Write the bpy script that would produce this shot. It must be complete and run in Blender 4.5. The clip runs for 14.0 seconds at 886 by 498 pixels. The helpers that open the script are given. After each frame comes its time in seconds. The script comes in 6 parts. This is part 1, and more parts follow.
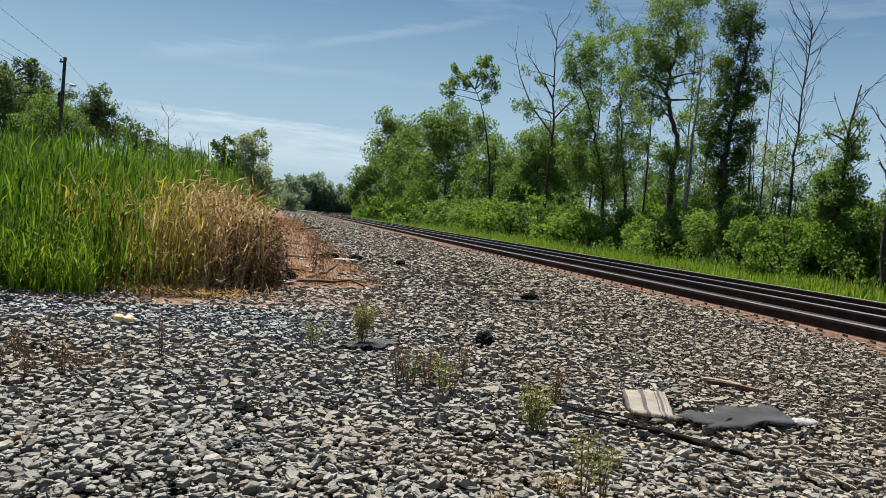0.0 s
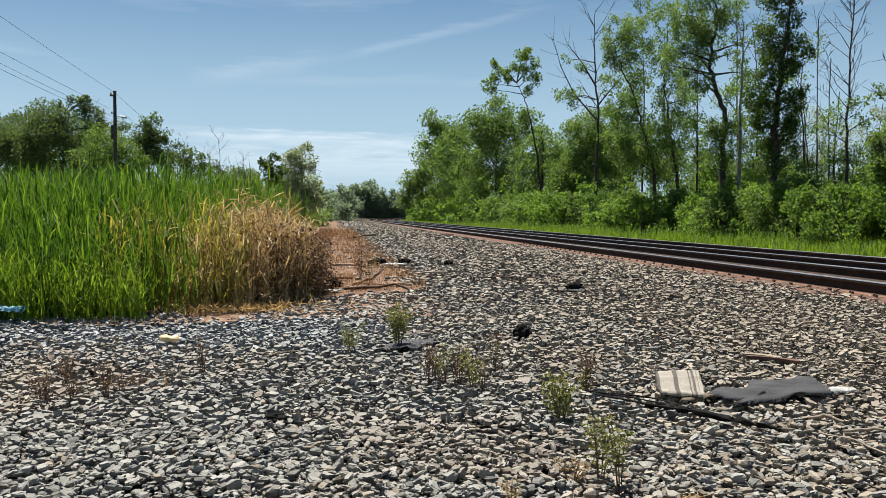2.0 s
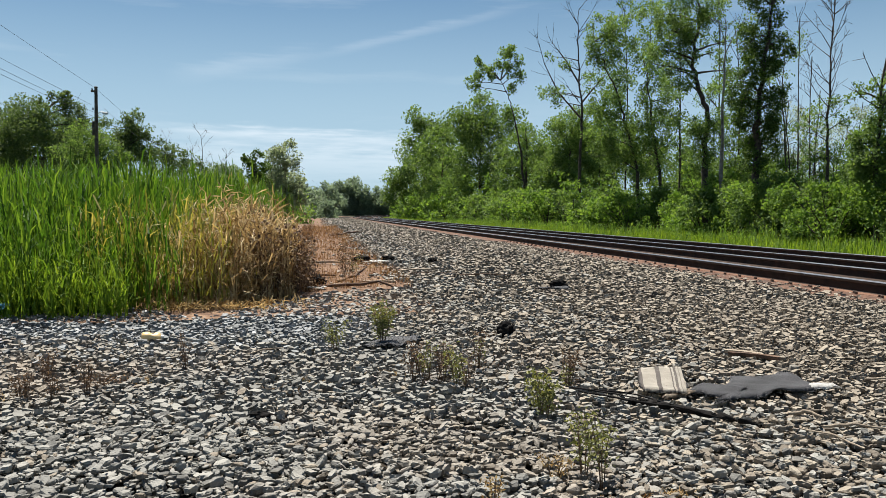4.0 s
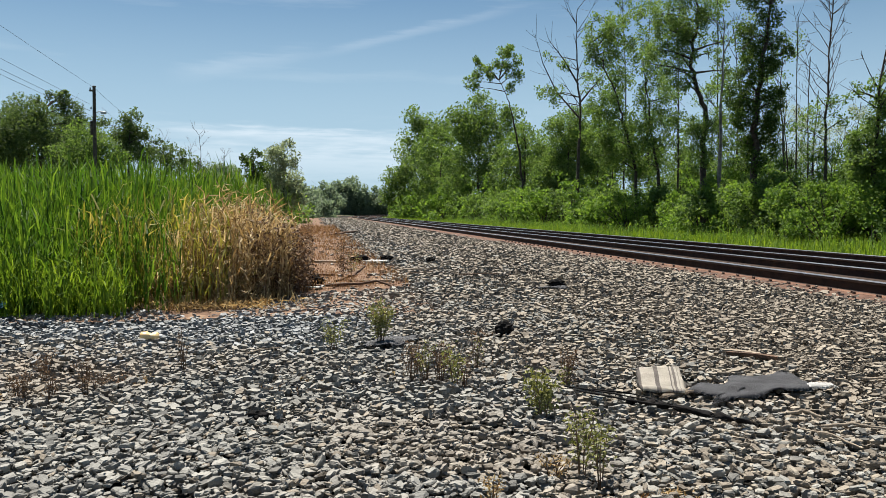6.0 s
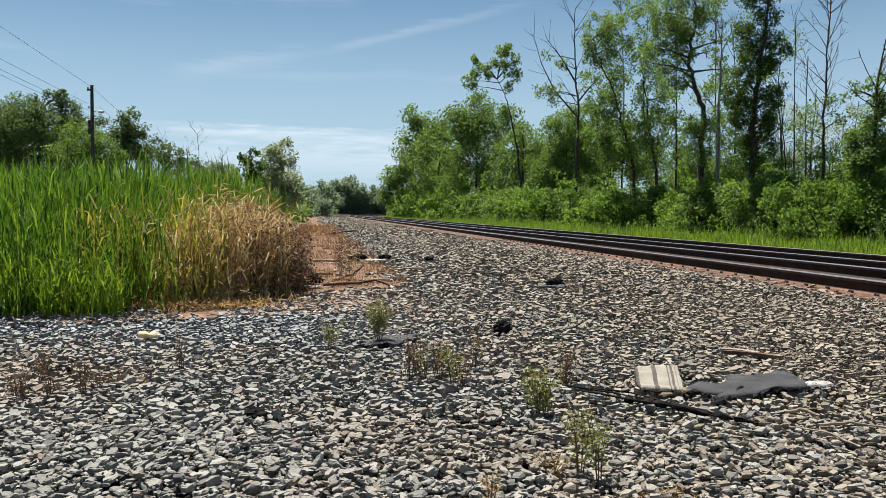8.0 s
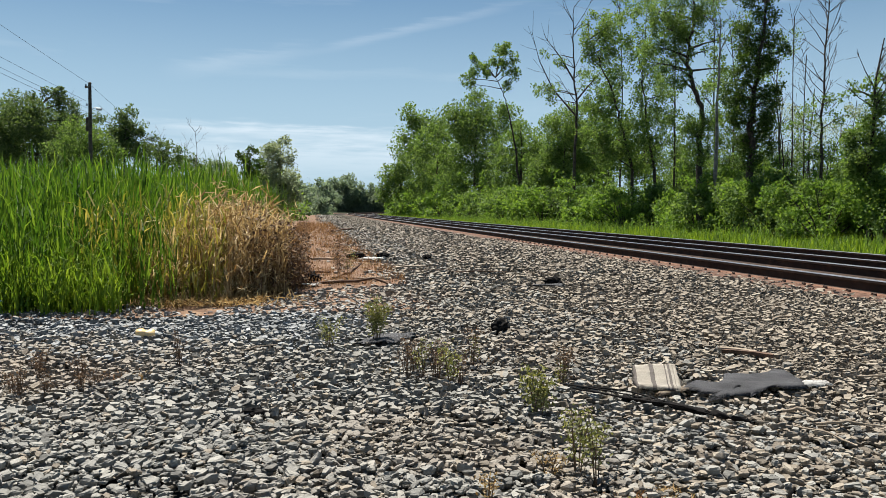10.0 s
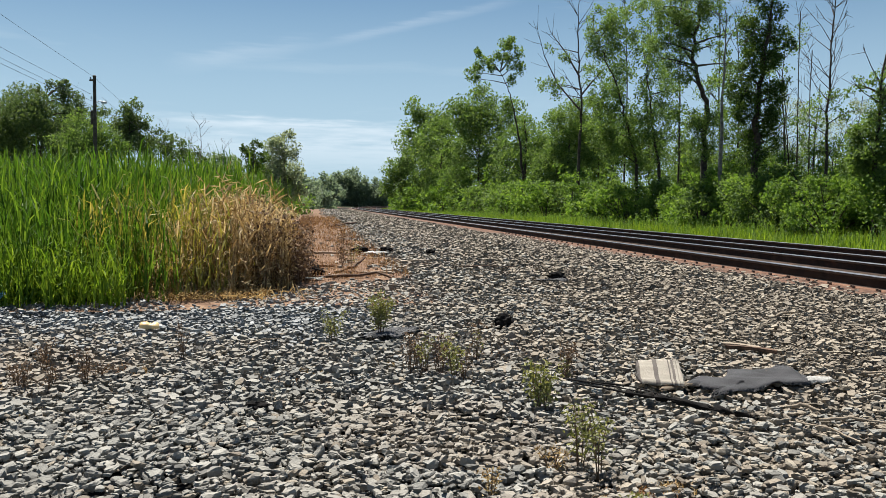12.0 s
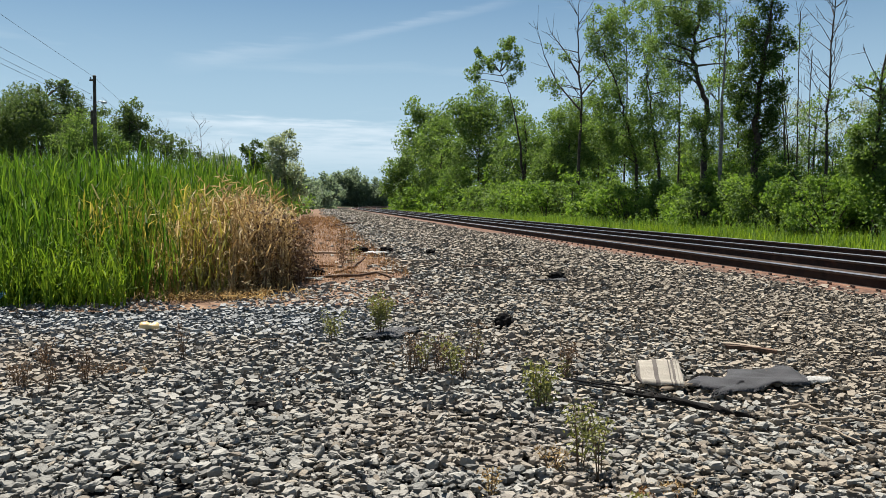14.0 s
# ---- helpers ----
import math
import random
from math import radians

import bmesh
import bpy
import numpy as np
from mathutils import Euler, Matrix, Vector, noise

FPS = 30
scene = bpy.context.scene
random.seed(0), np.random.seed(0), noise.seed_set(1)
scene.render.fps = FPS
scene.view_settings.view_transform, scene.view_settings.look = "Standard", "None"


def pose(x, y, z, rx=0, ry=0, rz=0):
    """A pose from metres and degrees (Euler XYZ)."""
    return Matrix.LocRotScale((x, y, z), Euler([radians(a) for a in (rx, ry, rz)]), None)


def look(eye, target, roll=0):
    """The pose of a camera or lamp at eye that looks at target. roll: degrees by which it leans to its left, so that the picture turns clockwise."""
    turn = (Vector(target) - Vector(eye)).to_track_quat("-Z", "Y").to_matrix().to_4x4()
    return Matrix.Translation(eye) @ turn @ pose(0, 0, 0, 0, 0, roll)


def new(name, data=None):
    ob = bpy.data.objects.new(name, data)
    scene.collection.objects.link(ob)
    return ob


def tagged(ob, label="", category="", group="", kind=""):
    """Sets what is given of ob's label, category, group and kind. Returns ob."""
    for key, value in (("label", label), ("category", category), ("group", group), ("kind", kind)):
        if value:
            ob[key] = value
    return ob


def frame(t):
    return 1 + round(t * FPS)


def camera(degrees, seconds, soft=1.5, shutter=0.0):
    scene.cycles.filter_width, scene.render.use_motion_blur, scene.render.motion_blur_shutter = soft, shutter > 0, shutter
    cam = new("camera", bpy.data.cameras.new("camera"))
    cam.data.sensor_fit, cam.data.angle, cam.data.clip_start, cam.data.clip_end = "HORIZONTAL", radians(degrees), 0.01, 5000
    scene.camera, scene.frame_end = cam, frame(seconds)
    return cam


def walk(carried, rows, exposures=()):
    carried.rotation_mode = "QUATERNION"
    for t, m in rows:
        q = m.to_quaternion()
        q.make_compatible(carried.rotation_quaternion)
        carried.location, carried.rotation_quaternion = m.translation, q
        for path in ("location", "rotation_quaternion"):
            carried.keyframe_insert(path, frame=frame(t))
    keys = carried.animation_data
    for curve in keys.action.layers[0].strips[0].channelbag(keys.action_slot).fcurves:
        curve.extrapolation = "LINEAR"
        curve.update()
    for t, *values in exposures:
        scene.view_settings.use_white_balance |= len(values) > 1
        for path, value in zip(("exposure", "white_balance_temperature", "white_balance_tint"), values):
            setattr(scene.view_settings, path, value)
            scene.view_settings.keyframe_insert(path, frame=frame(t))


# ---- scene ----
# ---- camera ----
cam = camera(55.4, 14.0, soft=0.75)
ROWS = [
    # t, x, y, z, pitch, roll, yaw
    (0.0, -0.230, 0.071, 1.045, -2.05, -4.84, -2.54),
    (0.5, -0.190, 0.049, 1.060, -2.29, -4.28, -2.81),
    (1.0, -0.017, 0.013, 1.052, -2.48, -1.39, -2.86),
    (1.5, -0.004, 0.000, 1.052, -2.35, -0.15, -3.00),
    (1.6, -0.003, 0.000, 1.052, -2.35, -0.12, -2.93),
    (1.7, -0.002, 0.000, 1.052, -2.34, -0.06, -2.43),
    (1.8, -0.001, 0.000, 1.052, -2.32, 0.02, -1.70),
    (1.9, 0.000, 0.000, 1.052, -2.30, 0.10, -0.25),
    (2.0, 0.000, 0.000, 1.052, -2.29, 0.14, 1.18),
    (2.15, 0.000, 0.000, 1.052, -2.29, 0.14, 1.06),
    (2.5, 0.000, 0.000, 1.050, -2.33, 0.08, 0.34),
    (3.0, 0.000, 0.000, 1.050, -2.47, 0.09, 0.12),
    (5.5, 0.000, 0.000, 1.050, -2.48, 0.01, 0.01),
    (6.0, 0.000, 0.000, 1.050, -2.50, 0.03, -0.02),
    (6.5, 0.000, 0.000, 1.050, -2.52, 0.10, -0.04),
    (7.0, 0.000, 0.000, 1.050, -2.53, 0.10, -0.06),
    (7.5, 0.000, 0.000, 1.050, -2.55, 0.10, -0.10),
    (8.0, 0.000, 0.000, 1.050, -2.56, 0.07, -0.14),
    (10.5, 0.000, 0.000, 1.050, -2.78, -0.09, -0.27),
    (11.0, 0.000, 0.000, 1.050, -3.05, -0.30, 0.00),
    (14.0, 0.000, 0.000, 1.050, -3.05, -0.30, 0.00),
]
walk(cam, [(t, pose(x, y, z, 90 + p, r, w)) for t, x, y, z, p, r, w in ROWS],
     exposures=((0.0, 0.90), (0.7, 0.90), (1.5, 1.01), (2.2, 1.04), (14.0, 1.04)))

# ---- light ----
SUN_EL, SUN_AZ = 67.0, -28.0   # degrees; azimuth clockwise from +y
world = bpy.data.worlds.new("sky")
scene.world = world
world.use_nodes = True
wn, wl = world.node_tree.nodes, world.node_tree.links
wn.clear()
sky = wn.new("ShaderNodeTexSky")
sky.sky_type = "NISHITA"
sky.sun_disc = False
sky.sun_elevation, sky.sun_rotation = radians(SUN_EL), radians(SUN_AZ)
sky.air_density, sky.dust_density, sky.ozone_density = 1.0, 0.3, 1.6
wbg = wn.new("ShaderNodeBackground")
wbg.inputs["Strength"].default_value = 0.051
wout = wn.new("ShaderNodeOutputWorld")
# thin high cloud, stretched across the sky
wtc = wn.new("ShaderNodeTexCoord")
wmap = wn.new("ShaderNodeMapping")
wmap.inputs["Rotation"].default_value = (0, radians(-14), 0)
wmap.inputs["Scale"].default_value = (1.6, 1.6, 15.0)
wno = wn.new("ShaderNodeTexNoise")
wno.inputs["Scale"].default_value, wno.inputs["Detail"].default_value = 1.7, 6.0
wno.inputs["Roughness"].default_value = 0.55
wramp = wn.new("ShaderNodeValToRGB")
wramp.color_ramp.elements[0].position, wramp.color_ramp.elements[1].position = 0.52, 0.85
wramp.color_ramp.elements[1].color = (0.55, 0.55, 0.55, 1)
wmix = wn.new("ShaderNodeMix")
wmix.data_type = "RGBA"
wmix.inputs["B"].default_value = (7.4, 8.3, 8.9, 1)
wl.new(wtc.outputs["Generated"], wmap.inputs["Vector"])
wl.new(wmap.outputs[0], wno.inputs["Vector"])
wl.new(wno.outputs["Fac"], wramp.inputs["Fac"])
wl.new(wramp.outputs["Color"], wmix.inputs["Factor"])
wtint = wn.new("ShaderNodeMix")
wtint.data_type, wtint.blend_type = "RGBA", "MULTIPLY"
wtint.inputs["Factor"].default_value = 1.0
wtint.inputs["B"].default_value = (0.48, 0.66, 0.74, 1)
wl.new(sky.outputs[0], wtint.inputs["A"])
wl.new(wtint.outputs["Result"], wmix.inputs["A"])
# pale summer haze low in the sky
wsep = wn.new("ShaderNodeSeparateXYZ")
whz = wn.new("ShaderNodeMapRange")
whz.inputs["From Min"].default_value, whz.inputs["From Max"].default_value = 0.0, 0.36
whz.inputs["To Min"].default_value, whz.inputs["To Max"].default_value = 0.84, 0.0
whz.interpolation_type = "SMOOTHERSTEP"
whm = wn.new("ShaderNodeMix")
whm.data_type = "RGBA"
whm.inputs["B"].default_value = (4.7, 6.45, 7.9, 1)
wl.new(wtc.outputs["Generated"], wsep.inputs[0])
wl.new(wsep.outputs["Z"], whz.inputs["Value"])
wl.new(whz.outputs["Result"], whm.inputs["Factor"])
wl.new(wmix.outputs["Result"], whm.inputs["A"])


def cloud_streak(base, normal, centre, half_length, width, strength):
    """A thin cloud along a great circle of the sky, ragged by noise, laid over base."""
    def math_node(op, a, b=None):
        m = wn.new("ShaderNodeMath")
        m.operation = op
        for i, q in enumerate((a, b)):
            if isinstance(q, (int, float)):
                m.inputs[i].default_value = q
            elif q is not None:
                wl.new(q, m.inputs[i])
        return m.outputs[0]

    def dot(vec):
        d = wn.new("ShaderNodeVectorMath")
        d.operation = "DOT_PRODUCT"
        wl.new(wtc.outputs["Generated"], d.inputs[0])
        d.inputs[1].default_value = vec
        return d.outputs["Value"]

    def fade(value, lo, hi):
        r = wn.new("ShaderNodeMapRange")
        r.interpolation_type = "SMOOTHSTEP"
        r.inputs["From Min"].default_value, r.inputs["From Max"].default_value = lo, hi
        r.inputs["To Min"].default_value, r.inputs["To Max"].default_value = 1.0, 0.0
        wl.new(value, r.inputs["Value"])
        return r.outputs["Result"]

    fray = wn.new("ShaderNodeTexNoise")
    fray.inputs["Scale"].default_value, fray.inputs["Detail"].default_value = 14.0, 6.0
    wl.new(wmap.outputs[0], fray.inputs["Vector"])
    across = math_node("ABSOLUTE", math_node("ADD", dot(normal), math_node("MULTIPLY", math_node("SUBTRACT", fray.outputs["Fac"], 0.5), width * 1.2)))
    along = math_node("ARCCOSINE", dot(centre))
    mask = math_node("MULTIPLY", fade(across, 0.0, width), fade(along, half_length * 0.4, half_length * 1.1))
    mask = math_node("MULTIPLY", math_node("MULTIPLY", mask, fray.outputs["Fac"]), strength)
    m = wn.new("ShaderNodeMix")
    m.data_type = "RGBA"
    m.inputs["B"].default_value = (10.5, 11.0, 11.5, 1)
    wl.new(mask, m.inputs["Factor"])
    wl.new(base, m.inputs["A"])
    return m.outputs["Result"]


clouded = cloud_streak(whm.outputs["Result"], (0.2202, 0.2087, -0.9529), (-0.0298, 0.9778, 0.2073), 0.13, 0.008, 0.20)
clouded = cloud_streak(clouded, (-0.0455, 0.0835, -0.9955), (-0.1669, 0.9819, 0.09), 0.19, 0.013, 0.46)
clouded = cloud_streak(clouded, (-0.03, 0.060, -0.998), (-0.12, 0.99, 0.060), 0.24, 0.04, 0.5)
clouded = cloud_streak(clouded, (0.1521, 0.2045, -0.967), (-0.2226, 0.9603, 0.1681), 0.09, 0.016, 0.16)
wl.new(clouded, wbg.inputs["Color"])
wl.new(wbg.outputs[0], wout.inputs["Surface"])
sun_data = bpy.data.lights.new("sun", "SUN")
sun_data.energy, sun_data.angle, sun_data.color = 5.0, radians(0.55), (1.0, 0.95, 0.87)
sun = new("sun", sun_data)
sa, se = radians(SUN_AZ), radians(SUN_EL)
sun.matrix_world = look((math.sin(sa) * math.cos(se) * 200, math.cos(sa) * math.cos(se) * 200, math.sin(se) * 200), (0, 0, 0))

# ---- materials ----
def ramp_of(nodes, stops):
    r = nodes.new("ShaderNodeValToRGB")
    els = r.color_ramp.elements
    while len(els) < len(stops):
        els.new(0.5)
    for e, (p, c) in zip(els, stops):
        e.position, e.color = p, (*c, 1)
    return r


def surface(name, stops, rough=0.8, scale=8.0, metal=0.0, bump=0.3, bump_scale=60.0, rand="", rand_amt=0.5, spec=0.4, translucent=0.0, trans_gain=(1.6, 1.5, 0.5), stain=None):
    """A principled surface: noise through a colour ramp, shifted piece by piece, with fine relief."""
    m = bpy.data.materials.new(name)
    m.use_nodes = True
    n, l = m.node_tree.nodes, m.node_tree.links
    b = n["Principled BSDF"]
    b.inputs["Roughness"].default_value, b.inputs["Metallic"].default_value = rough, metal
    b.inputs["Specular IOR Level"].default_value = spec
    tc = n.new("ShaderNodeTexCoord")
    no = n.new("ShaderNodeTexNoise")
    no.inputs["Scale"].default_value, no.inputs["Detail"].default_value = scale, 5.0
    l.new(tc.outputs["Object"], no.inputs["Vector"])
    fac = no.outputs["Fac"]
    if rand:
        src = n.new("ShaderNodeNewGeometry").outputs["Random Per Island"] if rand == "island" else n.new("ShaderNodeObjectInfo").outputs["Random"]
        mx = n.new("ShaderNodeMix")
        mx.inputs["Factor"].default_value = rand_amt
        l.new(fac, mx.inputs["A"])
        l.new(src, mx.inputs["B"])
        fac = mx.outputs["Result"]
    r = ramp_of(n, stops)
    l.new(fac, r.inputs["Fac"])
    col = r.outputs["Color"]
    if stain:
        colour, s_scale, lo, hi = stain
        n2 = n.new("ShaderNodeTexNoise")
        n2.inputs["Scale"].default_value, n2.inputs["Detail"].default_value = s_scale, 4.0
        l.new(tc.outputs["Object"], n2.inputs["Vector"])
        mr = n.new("ShaderNodeMapRange")
        mr.inputs["From Min"].default_value, mr.inputs["From Max"].default_value = lo, hi
        l.new(n2.outputs["Fac"], mr.inputs["Value"])
        m2 = n.new("ShaderNodeMix")
        m2.data_type = "RGBA"
        m2.inputs["B"].default_value = (*colour, 1)
        l.new(mr.outputs["Result"], m2.inputs["Factor"])
        l.new(col, m2.inputs["A"])
        col = m2.outputs["Result"]
    l.new(col, b.inputs["Base Color"])
    if bump:
        n3 = n.new("ShaderNodeTexNoise")
        n3.inputs["Scale"].default_value, n3.inputs["Detail"].default_value = bump_scale, 4.0
        l.new(tc.outputs["Object"], n3.inputs["Vector"])
        bp = n.new("ShaderNodeBump")
        bp.inputs["Strength"].default_value, bp.inputs["Distance"].default_value = bump, 0.01
        l.new(n3.outputs["Fac"], bp.inputs["Height"])
        l.new(bp.outputs["Normal"], b.inputs["Normal"])
    if translucent:
        t = n.new("ShaderNodeBsdfTranslucent")
        g = n.new("ShaderNodeMix")
        g.data_type, g.blend_type = "RGBA", "MULTIPLY"
        g.inputs["Factor"].default_value = 1.0
        g.inputs["B"].default_value = (*trans_gain, 1)
        l.new(col, g.inputs["A"])
        l.new(g.outputs["Result"], t.inputs["Color"])
        ms = n.new("ShaderNodeMixShader")
        ms.inputs["Fac"].default_value = translucent
        l.new(b.outputs[0], ms.inputs[1])
        l.new(t.outputs[0], ms.inputs[2])
        l.new(ms.outputs[0], n["Material Output"].inputs["Surface"])
    return m


STONE_STOPS = [(0.10, (0.062, 0.060, 0.055)), (0.34, (0.162, 0.158, 0.143)), (0.62, (0.235, 0.228, 0.205)), (0.86, (0.305, 0.293, 0.259)), (0.97, (0.54, 0.505, 0.44))]
WARM_STOPS = [(0.10, (0.066, 0.057, 0.045)), (0.34, (0.168, 0.142, 0.111)), (0.62, (0.242, 0.207, 0.162)), (0.86, (0.325, 0.285, 0.224)), (0.97, (0.56, 0.50, 0.41))]
WARM = ((0.27, 0.20, 0.135), 0.45, 0.46, 0.90)
M_STONE = surface("ballast_stone", STONE_STOPS, rough=0.8, scale=16.0, rand="island", rand_amt=0.62, bump=0.6, bump_scale=90, spec=0.2, stain=WARM)
M_STONE_WARM = surface("brown_dusted_stone", WARM_STOPS, rough=0.8, scale=16.0, rand="island", rand_amt=0.62, bump=0.6, bump_scale=90, spec=0.2)
M_STONE_ONE = surface("ballast_stone_single", STONE_STOPS, rough=0.75, scale=2.0, rand="object", rand_amt=0.62, bump=0.6, bump_scale=6, spec=0.2)
M_STONE_BLUE = surface("dark_blue_grey_stone", [(0.06, (0.06, 0.065, 0.066)), (0.4, (0.135, 0.142, 0.142)), (0.7, (0.235, 0.243, 0.243)), (0.94, (0.42, 0.43, 0.425))], rough=0.7, scale=16.0, rand="island", rand_amt=0.62, bump=0.5, bump_scale=80)
M_GROUND = surface("ground_soil", [(0.3, (0.035, 0.04, 0.02)), (0.55, (0.06, 0.075, 0.03)), (0.75, (0.10, 0.09, 0.05))], rough=0.95, scale=0.6, bump=0.6, bump_scale=20)
# fines coloured near black: the shade in the gaps between stones is painted in
M_BED = surface("gap_shade_fines", [(0.3, (0.010, 0.009, 0.008)), (0.5, (0.022, 0.020, 0.017)), (0.75, (0.07, 0.062, 0.05))], rough=0.95, scale=22.0, bump=1.0, bump_scale=30, spec=0.08, stain=((0.12, 0.085, 0.055), 0.5, 0.56, 0.78))
M_DIRT = surface("rusty_dirt", [(0.3, (0.06, 0.031, 0.018)), (0.5, (0.14, 0.077, 0.043)), (0.75, (0.26, 0.175, 0.11))], rough=0.95, scale=5.0, bump=0.8, bump_scale=40)
# oxide-dark sides and rusty foot; side shade and top light are in the colours
M_RAIL = surface("dark_oxide_shaded_side", [(0.3, (0.02, 0.013, 0.010)), (0.6, (0.042, 0.025, 0.017)), (0.85, (0.08, 0.042, 0.026))], rough=0.85, scale=6.0, bump=0.3, bump_scale=80, spec=0.2)
M_RAILFOOT = surface("rusty_toplit_foot", [(0.3, (0.085, 0.038, 0.022)), (0.6, (0.16, 0.078, 0.046)), (0.85, (0.24, 0.14, 0.09))], rough=0.9, scale=5.0, bump=0.3, bump_scale=60)
M_RUSTBED = surface("rust_stained_fines", [(0.3, (0.035, 0.018, 0.012)), (0.5, (0.10, 0.050, 0.030)), (0.75, (0.19, 0.11, 0.072))], rough=0.95, scale=9.0, bump=0.9, bump_scale=40, stain=((0.03, 0.022, 0.018), 4.0, 0.56, 0.66))
M_RAILTOP = surface("polished_rail_head", [(0.3, (0.42, 0.41, 0.40)), (0.7, (0.60, 0.59, 0.58))], rough=0.32, metal=1.0, scale=3.0, bump=0.0)
M_TIE = surface("creosoted_tie", [(0.3, (0.035, 0.024, 0.018)), (0.55, (0.085, 0.055, 0.04)), (0.8, (0.16, 0.11, 0.08))], rough=0.9, scale=12.0, bump=0.6, bump_scale=50, stain=((0.22, 0.09, 0.045), 2.0, 0.48, 0.65))
M_PLATE = surface("rusty_tie_plate", [(0.3, (0.13, 0.05, 0.025)), (0.6, (0.25, 0.105, 0.055)), (0.8, (0.33, 0.16, 0.09))], rough=0.9, scale=14.0, bump=0.4)
M_BARK = surface("bark", [(0.3, (0.025, 0.02, 0.015)), (0.6, (0.07, 0.055, 0.042)), (0.8, (0.14, 0.12, 0.10))], rough=0.95, scale=7.0, bump=0.8, bump_scale=25)
M_SNAG = surface("weathered_dead_wood", [(0.3, (0.10, 0.09, 0.08)), (0.7, (0.27, 0.25, 0.23))], rough=0.9, scale=6.0, bump=0.5, bump_scale=30)


def leafy(name, dark, mid, light, t=0.42, gain=(1.5, 1.55, 0.65)):
    return surface(name, [(0.15, dark), (0.5, mid), (0.85, light)], rough=0.62, scale=0.9, rand="island", rand_amt=0.55, bump=0.0, spec=0.18, translucent=t, trans_gain=gain)


M_LEAF = leafy("tree_leaves", (0.055, 0.092, 0.028), (0.108, 0.17, 0.055), (0.19, 0.26, 0.095), 0.48)
M_LEAF_DARK = leafy("ivy_leaves", (0.026, 0.05, 0.015), (0.055, 0.095, 0.025), (0.10, 0.145, 0.04))
M_LEAF_GREY = leafy("willow_leaves", (0.13, 0.165, 0.105), (0.22, 0.26, 0.17), (0.33, 0.37, 0.26), 0.5, (1.5, 1.5, 1.1))
M_LEAF_FAR = leafy("far_leaves", (0.045, 0.075, 0.032), (0.08, 0.12, 0.05), (0.125, 0.16, 0.08))
# paler, greyer leaf colours with the aerial haze mixed in
M_LEAF_HAZE = leafy("haze_tinted_leaves", (0.12, 0.16, 0.11), (0.17, 0.215, 0.15), (0.23, 0.275, 0.20), 0.5, (1.3, 1.35, 1.0))
M_BUSH = leafy("bush_leaves", (0.055, 0.105, 0.022), (0.115, 0.195, 0.04), (0.20, 0.28, 0.07), 0.45)
M_GRASS = leafy("verge_grass", (0.075, 0.145, 0.018), (0.14, 0.235, 0.031), (0.235, 0.32, 0.055), 0.48, (1.45, 1.35, 0.5))
M_REED = leafy("green_reed", (0.024, 0.066, 0.012), (0.064, 0.138, 0.022), (0.155, 0.235, 0.045), 0.5, (1.4, 1.35, 0.5))
M_REED_DRY = surface("dead_reed", [(0.1, (0.14, 0.085, 0.032)), (0.4, (0.30, 0.222, 0.108)), (0.7, (0.52, 0.42, 0.235)), (0.93, (0.80, 0.70, 0.47))], rough=0.7, scale=2.0, rand="island", rand_amt=0.75, bump=0.0, translucent=0.35, trans_gain=(1.2, 1.0, 0.7))
M_REED_YELLOW = surface("yellowing_reed", [(0.1, (0.10, 0.12, 0.025)), (0.45, (0.22, 0.22, 0.045)), (0.75, (0.36, 0.32, 0.08)), (0.95, (0.52, 0.44, 0.18))], rough=0.6, scale=2.0, rand="island", rand_amt=0.7, bump=0.0, translucent=0.4, trans_gain=(1.3, 1.2, 0.6))
M_WEED_DRY = surface("dead_weed", [(0.1, (0.05, 0.03, 0.02)), (0.5, (0.13, 0.082, 0.05)), (0.9, (0.34, 0.235, 0.14))], rough=0.8, scale=3.0, rand="island", rand_amt=0.7, bump=0.0, translucent=0.2, trans_gain=(1.2, 1.0, 0.7))
M_RUSTGRASS = surface("rusty_dry_grass", [(0.1, (0.13, 0.055, 0.022)), (0.5, (0.26, 0.135, 0.055)), (0.9, (0.40, 0.26, 0.13))], rough=0.8, scale=3.0, rand="island", rand_amt=0.7, bump=0.0, translucent=0.25, trans_gain=(1.1, 1.0, 0.7))
M_WEED = leafy("weed_leaves", (0.09, 0.105, 0.04), (0.19, 0.20, 0.075), (0.40, 0.38, 0.16), 0.35, (1.25, 1.2, 0.6))


# ---- building blocks ----
def mesh_from(name, verts, faces, mats, idx=None, smooth=False):
    """A mesh from arrays; all faces have the same number of corners."""
    verts, faces = np.asarray(verts, dtype=np.float32), np.asarray(faces, dtype=np.int32)
    me = bpy.data.meshes.new(name)
    k = faces.shape[1]
    me.vertices.add(len(verts))
    me.vertices.foreach_set("co", verts.ravel())
    me.loops.add(faces.size)
    me.loops.foreach_set("vertex_index", faces.ravel())
    me.polygons.add(len(faces))
    me.polygons.foreach_set("loop_start", np.arange(len(faces), dtype=np.int32) * k)
    me.polygons.foreach_set("use_smooth", np.full(len(faces), smooth))
    for m in mats if isinstance(mats, (list, tuple)) else [mats]:
        me.materials.append(m)
    if idx is not None:
        me.polygons.foreach_set("material_index", np.asarray(idx, dtype=np.int32))
    me.update(calc_edges=True)
    me.validate()
    return me


